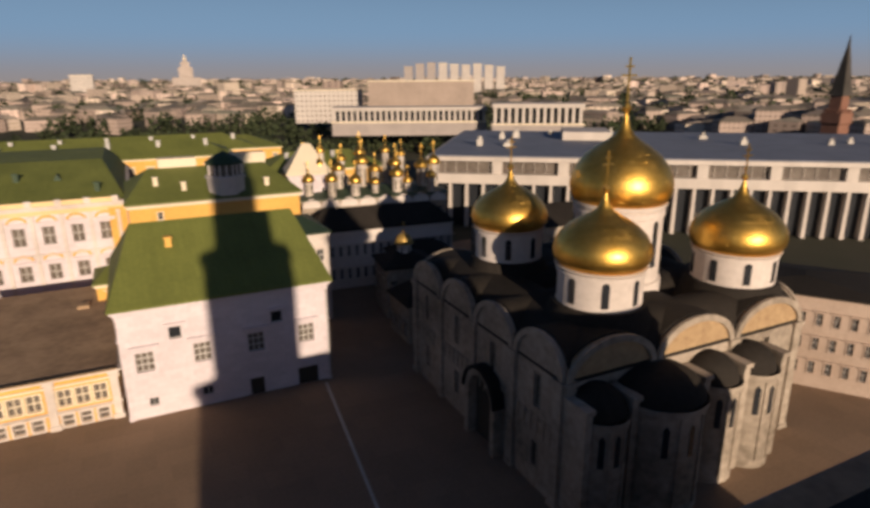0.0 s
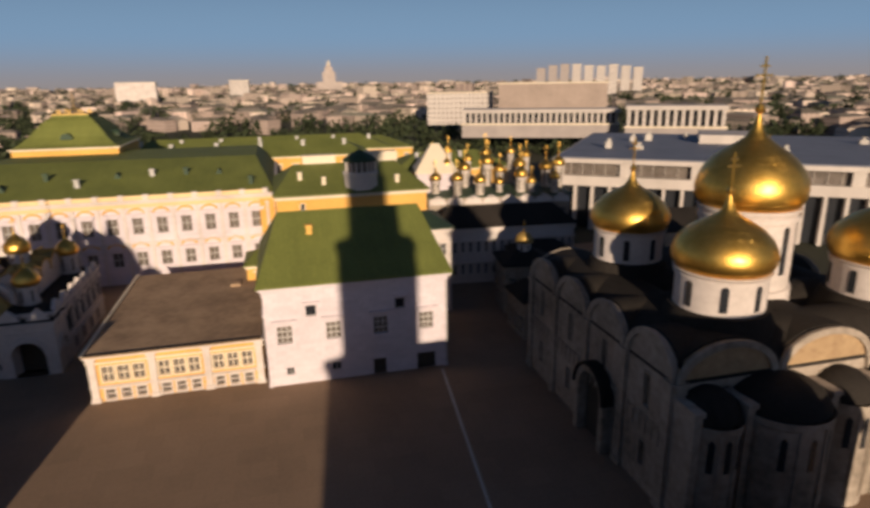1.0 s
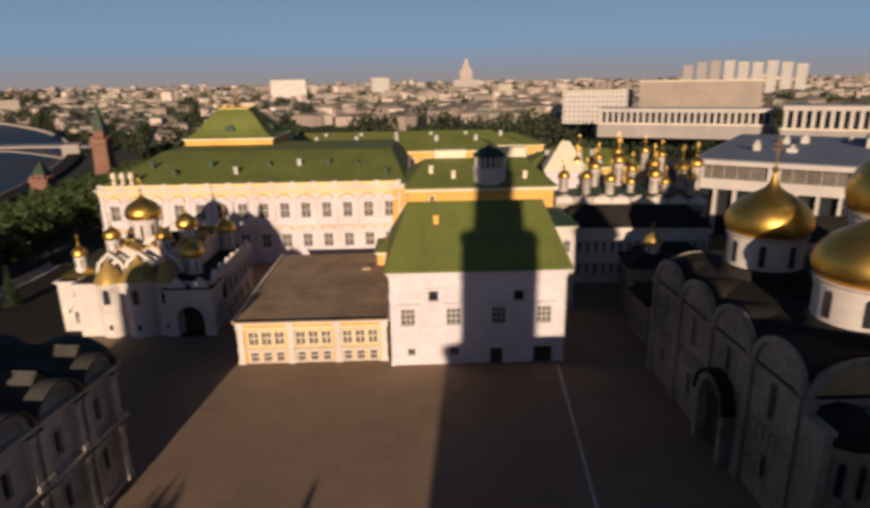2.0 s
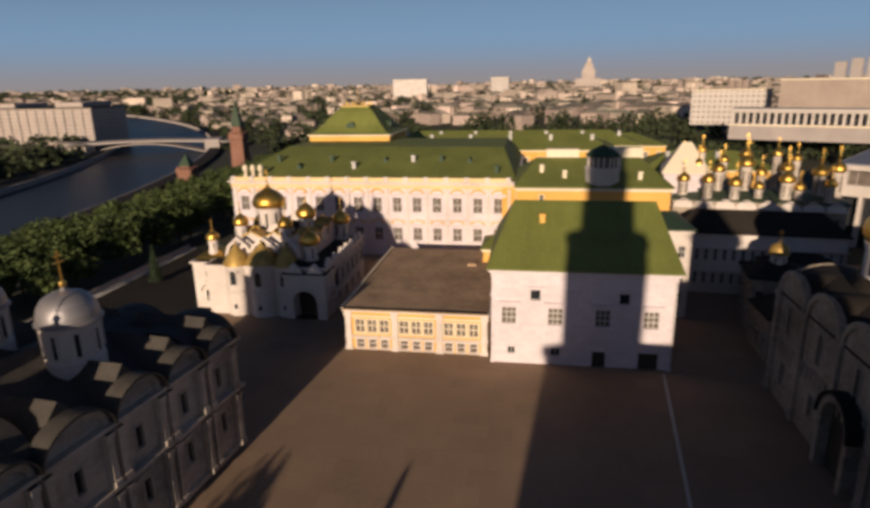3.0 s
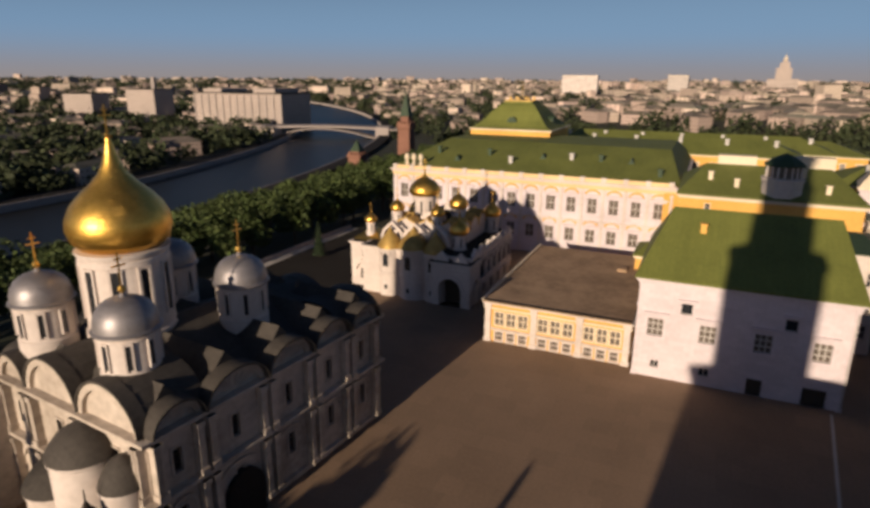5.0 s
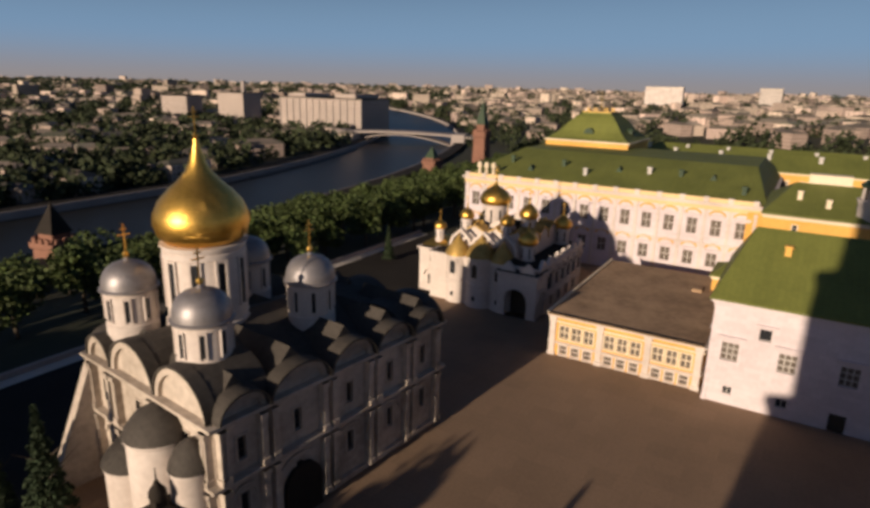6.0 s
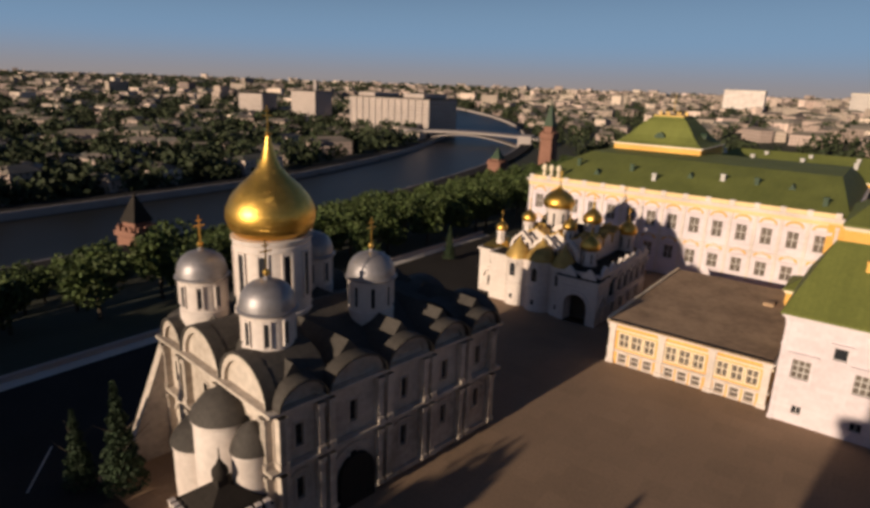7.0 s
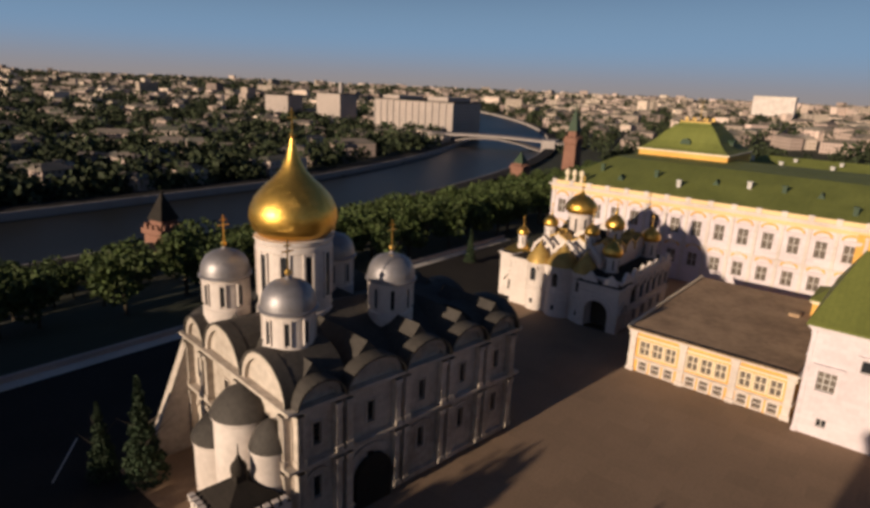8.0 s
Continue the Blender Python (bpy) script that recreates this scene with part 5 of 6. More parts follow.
# tower added behind the camera so its shadow covers the long white range
def shade_caster_tower():
    b = thing("shade_caster_tower", pose(7.2, -106, 0), "tall white tent-roofed tower, unseen, added to shade the white range", "tower")
    W, D, H = 10.0, 8.0, 40.5
    for i in range(4):
        bm = bmesh.new()
        wall(bm, side(i, W, D), D if i % 2 else W, 0, H)
        part("wall", bm, WHITE, b)
    cornices(b, W, D, H - 0.6, 0.6, 0.9, WHITE)
    bm = bmesh.new()
    lathe(bm, ((7.0, H + 0.3), (6.4, H + 0.9), (1.4, H + 7.0), (0.3, H + 9.0)), 4, W / 2, D / 2, rot=45)
    part("tent_roof", bm, DARKGREEN, b)


shade_caster_tower()


# ---- modern congress palace ----
def congress():
    ang = math.degrees(math.atan2(-66.7, 92.8))
    b = thing("congress_palace", pose(66, 77.1, 0, 0, 0, ang), "modern marble congress palace with blue-grey flat roof", "building")
    W, D = 150.0, 82.0
    M = side(0, W, D)
    bm = bmesh.new()
    box(bm, 0.8, W, 2.2, D, 0, 12.5)
    part("inner_wall", bm, GLASS, b, "dark recessed glazing")
    k = 32
    pm = None
    bm = bmesh.new()
    prism(bm, [(-0.5, 0), (0.5, 0), (0.35, 12.6), (-0.35, 12.6)], Matrix(), -0.2, 2.4)
    pm = mesh_of("pylon", bm, MODERN)
    for q in range(k):
        shared("pylon", pm, b, pose(1.0 + q * W / k, 0, 0))
    kd = 12
    for q in range(kd):
        shared("pylon", pm, b, side(3, W, D) @ pose(2 + q * D / kd, 0.5, 0))
    bm = bmesh.new()
    box(bm, -0.4, W, -0.5, D, 12.5, 15.2)
    part("fascia", bm, MODERN, b, "broad pale marble fascia")
    bm = bmesh.new()
    box(bm, 1.5, W - 1, 1.6, D - 2, 15.2, 18.8)
    part("upper_glazing", bm, PALEGLASS, b)
    bm = bmesh.new()
    box(bm, -0.08, 0.08, 0, 0.3, 15.2, 18.8)
    vm = mesh_of("upper_post", bm, MODERN)
    bm = bmesh.new()
    box(bm, -1.4, 1.4, -0.3, 1.8, 15.2, 18.8)
    wm = mesh_of("upper_pier", bm, MODERN)
    for q in range(48):
        shared("upper_post", vm, b, pose(1.0 + q * W / 48, 1.25, 0))
    for q in range(9):
        shared("upper_pier", wm, b, pose(0.9 + q * 18.0, 0.2, 0))
    bm = bmesh.new()
    box(bm, -0.8, W + 0.5, -0.8, D, 18.8, 20.0)
    part("fascia", bm, MODERN, b)
    bm = bmesh.new()
    box(bm, 0.2, W, 0.3, D - 0.5, 20.0, 20.25)
    roof = part("roof", bm, GREYROOF, b, "blue-grey flat roof")
    random.seed(8)
    for q in range(14):
        bm = bmesh.new()
        x, y = random.uniform(8, W - 10), random.uniform(8, D - 10)
        w2, h2 = random.uniform(1.2, 2.6), random.uniform(0.9, 2.2)
        box(bm, x, x + w2, y, y + w2, 20.2, 20.2 + h2)
        lathe(bm, [(0.5, 20.2 + h2), (0.5, 20.8 + h2), (0.7, 20.85 + h2), (0.7, 21.1 + h2)], 10, x + w2 / 2, y + w2 / 2)
        part("roof_vent", bm, KERB, roof)
    bm = bmesh.new()
    box(bm, 38, 54, 46, 66, 20.2, 23.0)
    part("skylight", bm, MODERN, roof)


congress()


# ---- terem churches and the corner buildings behind the cathedral ----
def corner_block(x, y, rot, W, D, H, wallm, roofm, n, label, rows=2, rise=2.0, name="house"):
    b = thing(name, pose(x, y, 0, 0, 0, rot), label, "building")
    st = W / n
    zs = [H * 0.16 + k * (H * 0.8 / rows) for k in range(rows)]
    hh = min(2.2, H * 0.4 / rows)
    for i in range(4):
        L = D if i % 2 else W
        k = max(1, int(L / st))
        cs = [((q + 0.5) * L / k, z) for q in range(k) for z in zs] if i != 2 else []
        bm = bmesh.new()
        wall(bm, side(i, W, D), L, 0, H, [(u - st * 0.18, u + st * 0.18, z, z + hh) for u, z in cs], 0.3)
        part("wall", bm, wallm, b)
        for u, z in cs:
            window(b, side(i, W, D), u, z, round(st * 0.36, 3), round(hh, 3), 2, 2, 0.15, 0.2, 0.3, wallm)
    cornices(b, W, D, H - 0.4, 0.35, 0.5, wallm)
    bm = bmesh.new()
    if rise > 0:
        hip_roof(bm, W, D, 0.5, H + 0.3, rise, min(W, D) * 0.4, min(W, D) * 0.4, D / 2)
    else:
        box(bm, -0.3, W + 0.3, -0.3, D + 0.3, H + 0.1, H + 0.4)
    part("roof", bm, roofm, b)
    return b


ter = corner_block(22.0, 48.0, -9, 32, 16, 16.2, STONE, DARKGREEN, 10, "palace churches under a cluster of gilded cupolas", 3, 1.0, "palace_church")
for q in range(8):
    bm = bmesh.new()
    prism(bm, half_disc(2.0 + q * 4.0, 1.95, 14.8, 1.9, 10), Matrix(), -0.5, 0.3)
    part("round_gable", bm, WHITE, ter)
random.seed(11)
for q in range(20):
    row = q // 7
    x, y = 1.8 + (q % 7) * 4.6 + (2.3 if row == 1 else 0), 2.2 + row * 5.2
    size = random.uniform(0.75, 1.15)
    drum_and_dome(ter, x + random.uniform(-1.2, 1.2), y + random.uniform(-1.2, 1.2), 16.4, 0.95 * size, 19.6 + row * 2.1 + random.uniform(-1.0, 1.6), 1.4 * size, ONION, GOLD, 6, 2.4 * size, seg=14, wallmat=PALESTONE)
corner_block(20.8, 53.5, -9, 9, 10, 21.0, PINKWHITE, CREAM, 3, "pale palace block with steep pale roof", 4, 6.0, "palace_block")
corner_block(20.5, 36.5, -5, 30, 9, 11.9, WHITE, BLACKROOF, 18, "long white range with a row of small windows and dark roof", 2, 3.6, "palace_range")
corner_block(13.6, 21.5, 0, 6.2, 15, 15.8, WHITE, DARKGREEN, 2, "white wing with dark green roof beside the hall", 3, 1.4, "palace_wing")
corner_block(27.5, 5.0, 0, 7, 8, 6.5, STONE, BLACKROOF, 3, "low stone chapel beside the cathedral", 1, 3.0, "chapel")
dep = corner_block(28.5, 17.0, -8, 9, 9, 9.0, STONE, BLACKROOF, 3, "small white stone church with one dome", 2, 2.0, "chapel")
drum_and_dome(dep, 4.5, 4.5, 10.0, 1.3, 12.4, 1.6, HELMET, DULLGOLD, 6, 2.0, seg=18)
corner_block(33.5, 24.0, -8, 12, 9, 8.0, STONE, BLACKROOF, 4, "stone chambers with dark roof", 2, 2.5)
corner_block(52.0, 18.0, -8, 30, 14, 13.0, STONE, BLACKROOF, 9, "patriarchal stone chambers with dark roof", 3, 3.0)
corner_block(76.5, -39.5, 35, 14, 22, 13.0, ROSY, BLACKROOF, 7, "rosy stone chambers behind the cathedral", 3, 1.0)


# ---- trees ----
def crown_mesh(name, R, H, leaves, leaf, material, seed, conifer=False):
    rnd = random.Random(seed)
    verts, faces = [], []
    lobes = [(Vector((rnd.uniform(-.55, .55) * R, rnd.uniform(-.55, .55) * R, rnd.uniform(0.3, 0.8) * H)), rnd.uniform(0.35, 0.55) * R) for _ in range(11)]
    for i in range(leaves):
        if conifer:
            t = rnd.random() ** 0.7
            a = rnd.uniform(0, 6.283)
            tier = 0.75 + 0.25 * math.sin(t * 40)
            r = R * t * tier * math.sqrt(rnd.uniform(0.45, 1.0))
            c = Vector((r * math.cos(a), r * math.sin(a), H * (1 - t)))
        else:
            lc, lr = lobes[i % len(lobes)]
            d = Vector((rnd.gauss(0, 1), rnd.gauss(0, 1), rnd.gauss(0, 1))).normalized()
            c = lc + d * lr * (rnd.uniform(0.75, 1.08))
            c.z = max(c.z, H * 0.1)
        a1 = Vector((rnd.gauss(0, 1), rnd.gauss(0, 1), rnd.gauss(0, 0.6))).normalized() * leaf * rnd.uniform(0.6, 1.3)
        a2 = a1.cross(Vector((rnd.gauss(0, 1), rnd.gauss(0, 1), rnd.gauss(0, 1)))).normalized() * leaf * rnd.uniform(0.4, 0.9)
        k = len(verts)
        verts += [c - a1, c - a2 * 0.8, c + a1, c + a2]
        faces.append((k, k + 1, k + 2, k + 3))
    me = bpy.data.meshes.new(name)
    me.from_pydata([tuple(v) for v in verts], [], faces)
    me.materials.append(material)
    return me


def trunk_mesh(h, r, seed):
    rnd = random.Random(seed)
    bm = bmesh.new()
    lathe(bm, ((r * 1.5, -0.6), (r, 0.5), (r * 0.75, h * 0.6), (r * 0.3, h)), 7)
    for k in range(5):
        a, z0 = rnd.uniform(0, 6.28), h * rnd.uniform(0.4, 0.75)
        d = Vector((math.cos(a), math.sin(a), 0.9)) * h * 0.35
        n1 = Vector((-math.sin(a), math.cos(a), 0)) * r * 0.3
        base = [Vector((0, 0, z0)) + n1, Vector((0, 0, z0)) - n1, Vector((0, 0, z0 + r * 0.8))]
        tip = bm.verts.new(Vector((0, 0, z0)) + d)
        vs = [bm.verts.new(p) for p in base]
        for p, q in ((0, 1), (1, 2), (2, 0)):
            bm.faces.new((vs[p], vs[q], tip))
    return mesh_of("trunk", bm, BARK)


CROWNS = [crown_mesh("crown", 4.2, 8.5, 1500, 0.42, LEAF, 30 + k) for k in range(4)]
TRUNKS = [trunk_mesh(6.5, 0.28, 40 + k) for k in range(4)]
FIR, FIRTRUNK = crown_mesh("crown", 2.3, 10.5, 2600, 0.3, CONIFER, 77, True), trunk_mesh(9.0, 0.22, 78)


def tree(x, y, s, k, fir=False, group="garden trees"):
    t = thing("fir_tree" if fir else "tree", pose(x, y, ground_height(x, y) - 0.05) @ Matrix.Diagonal((s, s, s, 1)) @ pose(0, 0, 0, 0, 0, (k * 71) % 360),
              "dark green fir tree, beside the cathedral or added unseen for shade" if fir else "broad leafy green tree, in the slope garden or added unseen for shade", "tree", group)
    shared("trunk", FIRTRUNK if fir else TRUNKS[k % 4], t, Matrix())
    shared("crown", FIR if fir else CROWNS[k % 4], t, pose(0, 0, 0.8 if fir else 1.7))
    return t


random.seed(21)
count = 0
for gy in range(-9, 33):
    for gx in range(10):
        x = -102 - gx * 11.6 + random.uniform(-4, 4)
        y = gy * 11.8 + random.uniform(-4.4, 4.4)
        if x < bank(y)[0] + bank(y)[1] + 22 or (y < -20 and x > -108 - (-20 - y) * 0.1) or random.random() < 0.1:
            continue
        if math.hypot(x + 20, y + 60) < 60 or math.hypot(x + 222, y - 22) < 18:
            continue
        tree(x, y, random.uniform(1.0, 1.5) * (1.0 if x > -150 else 0.8), count)
        count += 1
# unseen stand of trees, added to shade the road beside the cathedral
for k in range(26):
    tree(-76 - (k % 13) * 5.2 + random.uniform(-1.5, 1.5), -92 - (k // 13) * 9 + (k % 13) * 0.9 + random.uniform(-2, 2), random.uniform(1.1, 1.5), count + k)
# low row out of view, added to shade the ground behind the apses
for k in range(16):
    tree(-43 - k * 3.1, -88 + random.uniform(-2, 2), random.uniform(0.6, 0.74), k)
# added out of view to cast leafy shadows on the square
for x, y, s, k in ((-42.2, -95.0, 1.42, 3), (-45.5, -94.0, 1.3, 1), (-40.6, -97.0, 1.05, 2)):
    tree(x, y, s, k)
# the first three firs are unseen, added for a narrow shadow on the square
for x, y, s in ((-26.6, -88, 1.15), (-27.7, -87, 0.95), (-26.0, -89.2, 0.85), (-62, -61.5, 1.1), (-88, 30, 0.75), (-66, -64, 0.8)):
    tree(x, y, s, int(s * 10), True, "firs")


# ---- town ----
def landmark(name, cx, cy, rot, W, D, z0, H, wallm, roofm, label, parts=()):
    b = thing(name, pose(cx, cy, z0, 0, 0, rot), label, "building")
    bm = bmesh.new()
    box(bm, -W / 2, W / 2, -D / 2, D / 2, 0, H)
    part("wall", bm, wallm, b)
    bm = bmesh.new()
    box(bm, -W / 2 - 0.6, W / 2 + 0.6, -D / 2 - 0.6, D / 2 + 0.6, H, H + 1.0)
    part("roof", bm, roofm, b)
    for px, py, pw, pd, pz, ph, pm, pn in parts:
        bm = bmesh.new()
        box(bm, px - pw / 2, px + pw / 2, py - pd / 2, py + pd / 2, pz, pz + ph)
        part(pn, bm, pm, b)
    return b


LIBRARY = mat("pinkish_stone", (0.36, 0.28, 0.23), (0.28, 0.22, 0.18), 0.85, grain=0.3, patch=0.05)
APART = mat("apartment_facade", (0.46, 0.38, 0.33), (0.38, 0.32, 0.28), 0.85, grain=0.05, patch=0.02, mode="facade", size=1.1, bump=0)
PALEAPART = mat("pale_facade", (0.52, 0.46, 0.41), (0.44, 0.39, 0.35), 0.85, grain=0.05, patch=0.02, mode="facade", size=1.3, bump=0)
# house on the far embankment, with its stepped wings
emb = landmark("apartment_house", -516, 512, 4, 122, 60, -20, 41, APART, BLACKROOF, "large grey riverside apartment block", ((-38, 0, 26, 50, 41, 5, APART, "attic"), (34, 0, 30, 50, 41, 6, APART, "attic")))
bm = bmesh.new()
box(bm, -0.9, 0.9, -31.2, -29.9, 0, 40)
rib_mesh = mesh_of("facade_rib", bm, GREYSTONE)
for q in range(13):
    shared("facade_rib", rib_mesh, emb, pose(-60 + q * 10, 0, 0))
landmark("apartment_house", -718, 540, 10, 44, 40, -20, 42, APART, BLACKROOF, "grey stepped apartment block across the river", ((8, 0, 5, 5, 42, 16, GREYSTONE, "chimney"),))
landmark("apartment_house", -800, 505, 20, 40, 40, -20, 36, APART, BLACKROOF, "grey rounded apartment block across the river")
landmark("library", 230, 436, -26, 92, 40, -4, 41, LIBRARY, CREAM, "pale library book-stack tower")
landmark("library_wing", 163, 500, -17, 62, 30, 0, 29, PALEAPART, CREAM, "pale library wing with flat roof")
col = landmark("exhibition_hall", 178, 345, -24.5, 112, 24, 0, 9, GREYSTONE, CREAM, "long low colonnaded hall")
bm = bmesh.new()
box(bm, -0.8, 0.8, -0.6, 0.6, 9, 17.5)
cm = mesh_of("column", bm, MODERN)
for q in range(27):
    shared("column", cm, col, pose(-54 + q * 4.15, -10.5, 0))
bm = bmesh.new()
box(bm, -56, 56, -12, 12, 17.5, 20)
part("entablature", bm, MODERN, col)
bm = bmesh.new()
box(bm, -55, 55, -7, 11, 9, 17.5)
part("inner_wall", bm, GLASS, col)
col2 = landmark("exhibition_hall", 246, 280, -30, 62, 24, 0, 9, GREYSTONE, CREAM, "tall colonnaded portico hall")
for q in range(13):
    shared("column", cm, col2, pose(-29 + q * 4.8, -10.5, 0) @ Matrix.Diagonal((1.2, 1, 1.35, 1)) @ pose(0, 0, -2.3))
bm = bmesh.new()
box(bm, -31, 31, -12, 12, 20.4, 23.2)
part("entablature", bm, MODERN, col2)
bm = bmesh.new()
box(bm, -30, 30, -7, 11, 9, 20.4)
part("inner_wall", bm, GLASS, col2)
for q in range(9):
    landmark("high_rise", 512 + q * 20.5, 1104 - q * 11, -28, 17, 16, 0, (60, 65, 67, 66, 63, 62, 64, 61, 58)[q], GREYSTONE if q < 3 else PALEAPART, CREAM if q > 2 else GREYSTONE, "slab high-rise office block on the skyline")
# spired tower on the skyline
b = landmark("skyscraper", 175, 2170, -5, 86, 44, 0, 40, APART, GREYSTONE, "tall spired stepped tower on the skyline", ((0, 0, 44, 36, 40, 34, APART, "shaft"), (0, 0, 28, 26, 74, 16, APART, "shaft"), (0, 0, 14, 14, 90, 8, APART, "shaft")))
bm = bmesh.new()
lathe(bm, ((8, 98), (5, 102), (0.5, 114)), 8)
part("spire", bm, CREAM, b)
landmark("high_rise", -84, 1325, -3, 40, 18, 0, 46, PALEAPART, CREAM, "pale slab tower among the roofs")
landmark("office_block", -360, 1690, 4, 96, 40, 0, 46, WHITE, CREAM, "long bright white block on the skyline")


def spire_tower(x, y, z0, r, h_wall, h_spire, label, turn=0, tent=DARKGREEN):
    b = thing("wall_tower", pose(x, y, z0, 0, 0, turn), label, "tower", "fortress towers")
    bm = bmesh.new()
    lathe(bm, ((r * 1.1, -4), (r, h_wall * 0.8), (r * 1.15, h_wall * 0.84), (r * 1.15, h_wall), (r * 0.9, h_wall + 0.1)), 4, rot=45)
    w = part("wall", bm, BRICK, b)
    for q in range(4):
        for k in (-1, 0, 1):
            bm = bmesh.new()
            prism(bm, [(k * r * 0.45 - r * 0.12, h_wall), (k * r * 0.45 + r * 0.12, h_wall), (k * r * 0.45 + r * 0.12, h_wall + 1.6), (k * r * 0.45 - r * 0.12, h_wall + 1.6)], pose(0, 0, 0, 0, 0, 90 * q), -r * 0.81, -r * 0.7)
            part("battlement", bm, BRICK, w)
    bm = bmesh.new()
    lathe(bm, ((r * 0.72, h_wall), (r * 0.68, h_wall + h_spire * 0.22)), 4, rot=45)
    part("upper_tier", bm, BRICK, b)
    bm = bmesh.new()
    lathe(bm, ((r * 0.82, h_wall + h_spire * 0.22), (r * 0.3, h_wall + h_spire * 0.7), (r * 0.12, h_wall + h_spire * 0.86), (0.06, h_wall + h_spire)), 4, rot=45)
    part("spire", bm, tent, b, "dark tiled tent roof")
    return b


spire_tower(-233, 362, -19, 7.0, 24, 25, "red brick round corner tower with slim green spire")
spire_tower(-219, 19, -25, 6.8, 12, 13.5, "red brick wall tower with steep dark tent roof", 10, BLACKROOF)
spire_tower(-226, 274, -20, 6.5, 10, 10, "red brick wall tower with short tent roof")
spire_tower(274, 92, -2, 5.4, 27, 33, "red brick gate tower with tall dark spire", 0, IRONROOF)


def town():
    rnd = random.Random(3)
    verts, faces = [], []
    rv, rf = [], []
    def house(x, y, z, w, d, h, a, hip):
        b = thing("town_house", pose(x, y, z, 0, 0, math.degrees(a)), "pale plastered town house with weathered sheet roof", "building", "town houses")
        bm = bmesh.new()
        for i in range(4):
            wall(bm, pose(-w / 2, -d / 2, 0) @ side(i, w, d), d if i % 2 else w, -8, h)
        part("wall", bm, CITY, b)
        bm = bmesh.new()
        hip_roof(bm, w, d, 0.5, h + 0.2, max(hip, 0.6), w * 0.2, w * 0.2, d / 2)
        part("roof", bm, CITYROOF, b).matrix_basis = pose(-w / 2, -d / 2, 0)
    def block(x, y, z, w, d, h, a, hip):
        ca, sa = math.cos(a), math.sin(a)
        k = len(verts)
        cs = [(-w / 2, -d / 2), (w / 2, -d / 2), (w / 2, d / 2), (-w / 2, d / 2)]
        pts = [(x + p * ca - q * sa, y + p * sa + q * ca) for p, q in cs]
        for zz in (z - 12, z + h):
            verts.extend([(px, py, zz) for px, py in pts])
        for i in range(4):
            faces.append((k + i, k + (i + 1) % 4, k + 4 + (i + 1) % 4, k + 4 + i))
        j = len(rv)
        rv.extend([(px, py, z + h) for px, py in pts])
        r1, r2 = (-w * 0.3, 0), (w * 0.3, 0)
        rv.extend([(x + p * ca - q * sa, y + p * sa + q * ca, z + h + hip) for p, q in (r1, r2)])
        rf.extend([(j, j + 1, j + 5, j + 4), (j + 1, j + 2, j + 5), (j + 2, j + 3, j + 4, j + 5), (j + 3, j, j + 4)])
    n = singles = 0
    while n < 4300:
        r = 330 + 4350 * rnd.random() ** 1.35
        th = radians(rnd.uniform(8, 172))
        x, y = -10 + r * math.cos(th), -80 + r * math.sin(th)
        if x < -180 and y < 1500:
            mid, half = bank(y)
            if abs(x - mid) < half + 26:
                continue
        if -290 < x < 60 and y < 340 or -300 < x < -90 and y < 560 or -420 < x < 40 and y < 640 and rnd.random() < 0.5:
            continue
        if abs(x - 120) < 260 and y < 560 or (x > 60 and r < 420) or (-620 < x < -430 and 450 < y < 580):
            continue
        low = x < -280 and r < 1300
        if low and rnd.random() < 0.45:
            continue
        w, d = rnd.uniform(14, 34) * (1 + r / 5000), rnd.uniform(11, 18) * (1 + r / 6000)
        h = rnd.uniform(7, 13) if low else rnd.uniform(9, 20) + (rnd.random() < 0.05) * rnd.uniform(8, 20)
        if r < 1000:
            h = min(h, rnd.uniform(8, 16))
        build = house if r < 980 and singles < 240 else block
        singles += build is house
        build(x, y, ground_height(x, y), w, d, h, rnd.choice((0.1, 0.5, -0.4, 0.9)) + rnd.uniform(-0.15, 0.15) + (1.57 if rnd.random() < 0.5 else 0), 0.3 if h > 17 else rnd.uniform(1.5, 4))
        n += 1
    me = bpy.data.meshes.new("town_houses")
    me.from_pydata(verts, [], faces)
    me.materials.append(CITY)
    tagged(new("town_houses", me), "crowd of pale town houses reaching to the horizon", "town", kind="stuff")
    me = bpy.data.meshes.new("town_roofs")
    me.from_pydata(rv, [], rf)
    me.materials.append(CITYROOF)
    tagged(new("town_roofs", me), "weathered brown and green town roofs", "town", kind="stuff")
    # street trees between the houses
    tv, tf = [], []
    n = 0
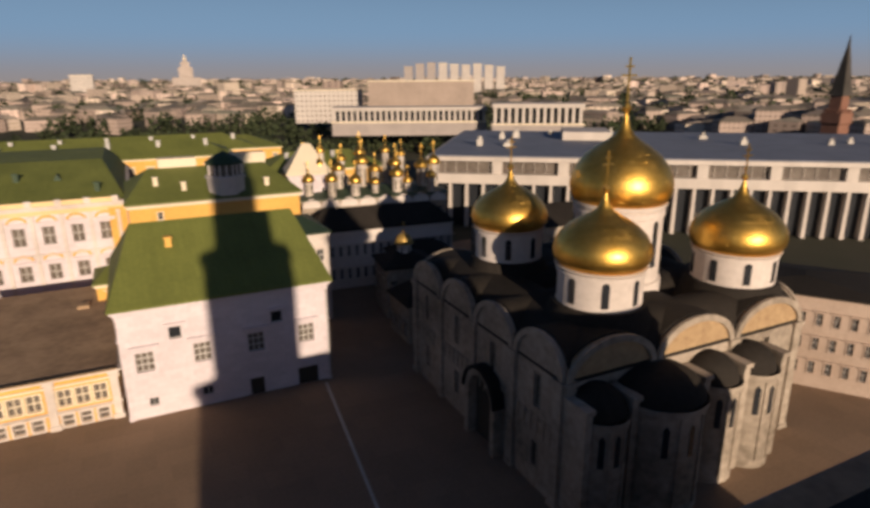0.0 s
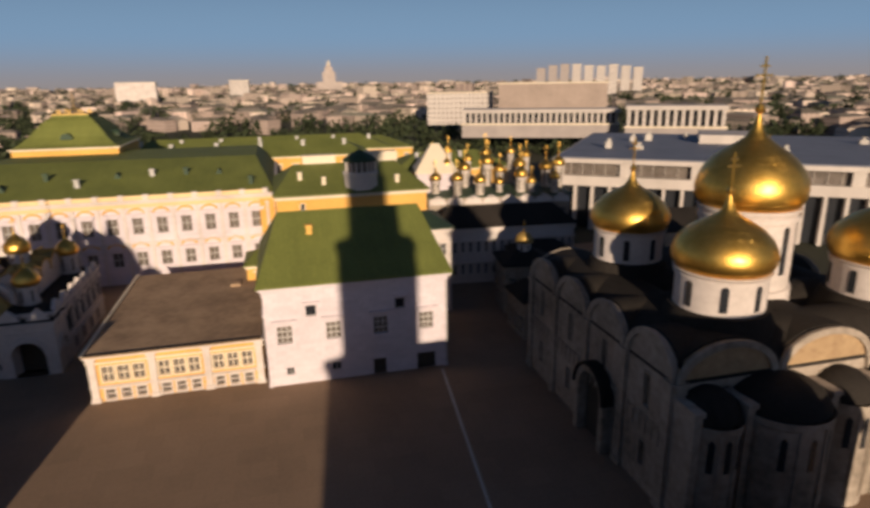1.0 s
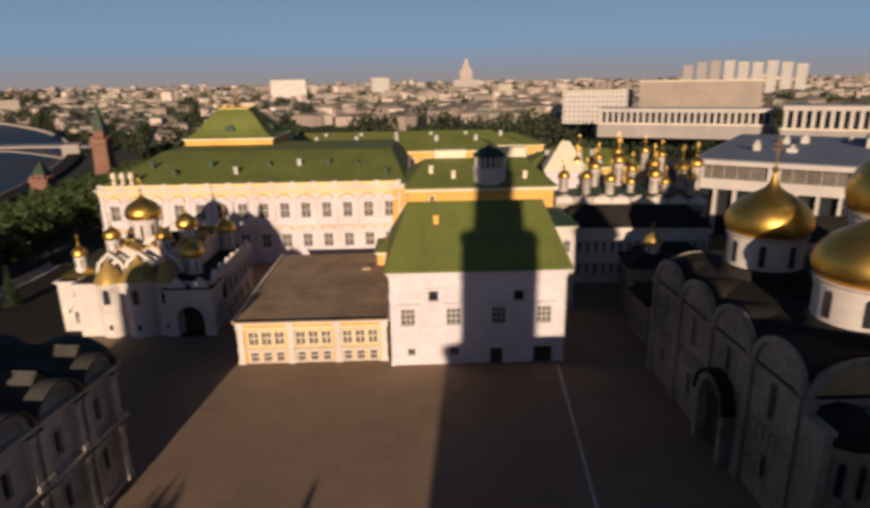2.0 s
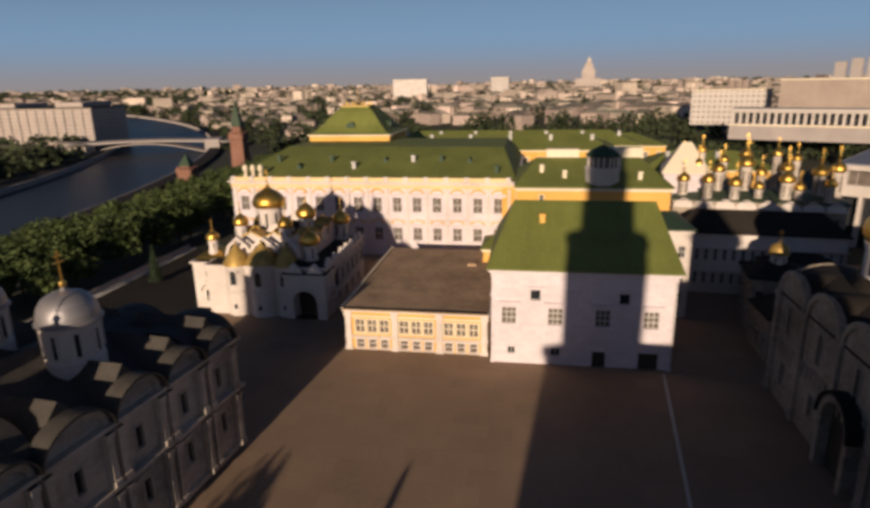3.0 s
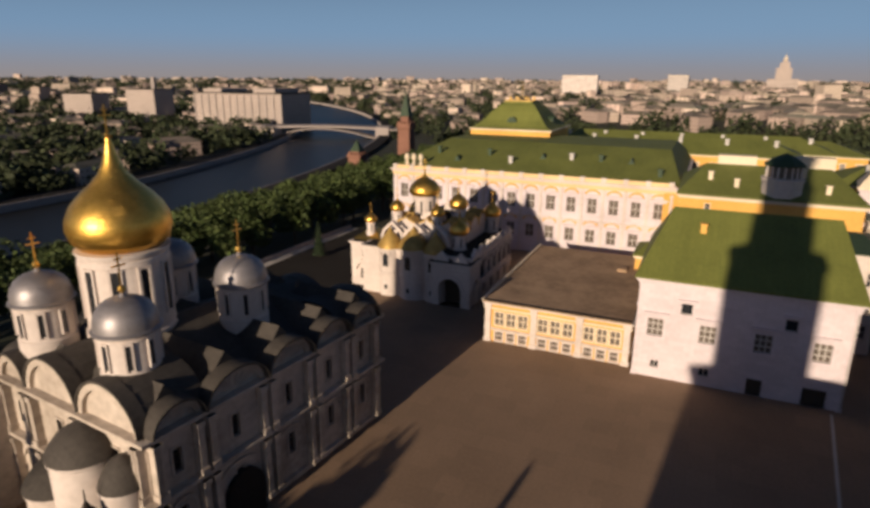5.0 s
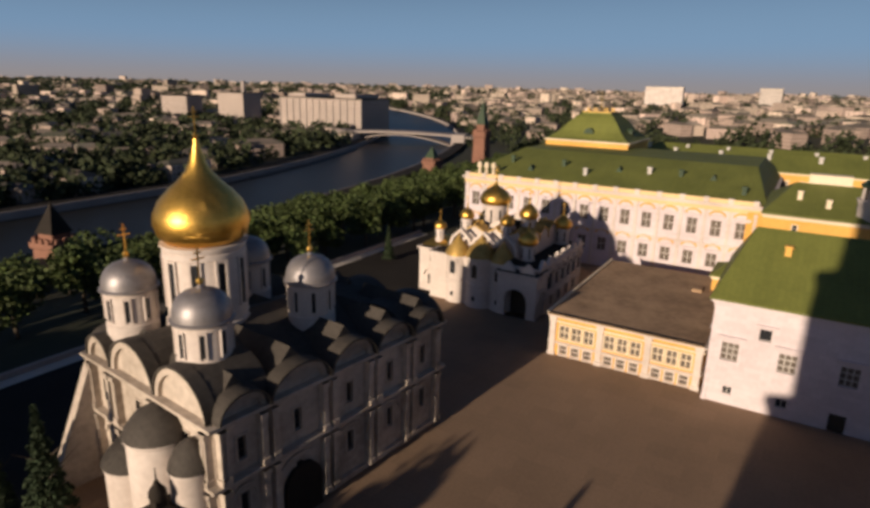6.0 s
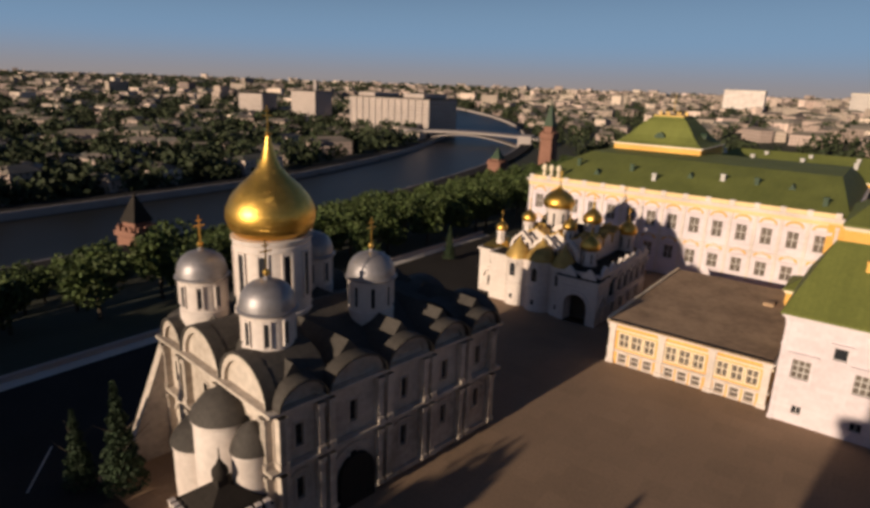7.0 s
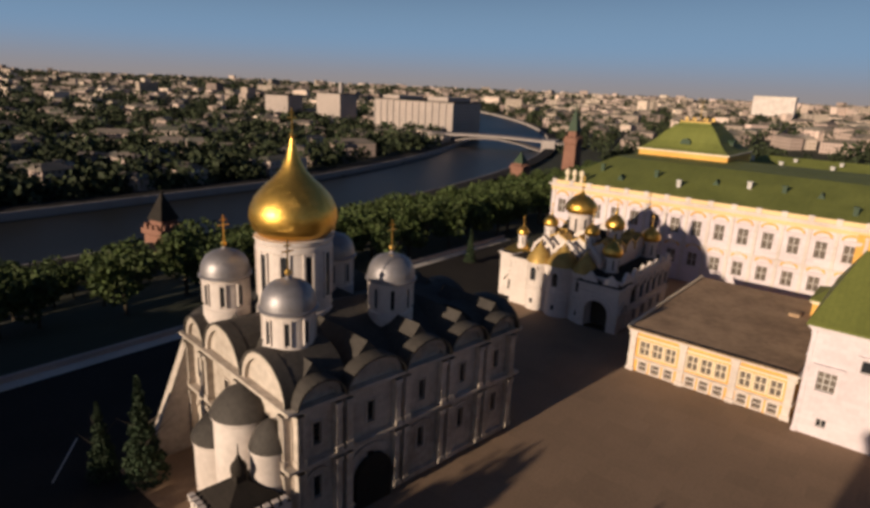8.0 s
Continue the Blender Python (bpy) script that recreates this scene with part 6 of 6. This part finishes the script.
    while n < 5600:
        near = n < 620
        r = rnd.uniform(340, 1700) if near else 300 + 3600 * rnd.random() ** 1.7
        th = radians(rnd.uniform(30, 128) if near else rnd.choice((rnd.uniform(10, 175), rnd.uniform(120, 178))))
        x, y = -10 + r * math.cos(th), -80 + r * math.sin(th)
        if x < -180 and y < 1500 and abs(x - bank(y)[0]) < bank(y)[1] + 14:
            continue
        if x > -260 and (y < 175 or x > 60 and y < 330) or (x > bank(y)[0] and y < 380 and x < -90):
            continue
        s = rnd.uniform(4, 8) * (1 + r / 3500)
        z = ground_height(x, y)
        for q in range(56):
            dvec = Vector((rnd.gauss(0, 1), rnd.gauss(0, 1), rnd.gauss(0, 0.8))).normalized() * s * rnd.uniform(0.6, 1.1)
            c = Vector((x, y, z + s * 0.9)) + dvec
            a1 = Vector((rnd.gauss(0, 1), rnd.gauss(0, 1), rnd.gauss(0, 1))).normalized() * s * 0.25
            a2 = a1.cross(Vector((rnd.gauss(0, 1), rnd.gauss(0, 1), rnd.gauss(0, 1)))).normalized() * s * 0.21
            k = len(tv)
            tv.extend([tuple(c - a1), tuple(c - a2), tuple(c + a1), tuple(c + a2)])
            tf.append((k, k + 1, k + 2, k + 3))
        n += 1
    me = bpy.data.meshes.new("town_trees")
    me.from_pydata(tv, [], tf)
    me.materials.append(TOWNLEAF)
    tagged(new("town_trees", me), "leafy street trees between the town houses", "trees", kind="stuff")


town()


# ---- bridge over the river ----
def bridge():
    b = thing("bridge", pose(-388, 470, -22, 0, 0, 20), "grey stone road bridge with low arch over the river", "bridge")
    n = 24
    deck = [(-85 + 170 * k / n, 8 + 3 * math.sin(math.pi * k / n)) for k in range(n + 1)]
    bm = bmesh.new()
    arch_band(bm, [(x, z + 1.8) for x, z in deck], deck, Matrix(), -12, 12)
    part("deck", bm, GREYSTONE, b)
    rib = [(-60 + 120 * k / n, 10 * math.sin(math.pi * k / n)) for k in range(n + 1)]
    bm = bmesh.new()
    arch_band(bm, rib, [(x, z - 1) for x, z in rib], Matrix(), -11, 11)
    part("arch", bm, GREYSTONE, b)
    for x in (-66, 66):
        bm = bmesh.new()
        box(bm, x - 7, x + 7, -14, 14, -10, 12)
        part("pier", bm, GREYSTONE, b)


bridge()
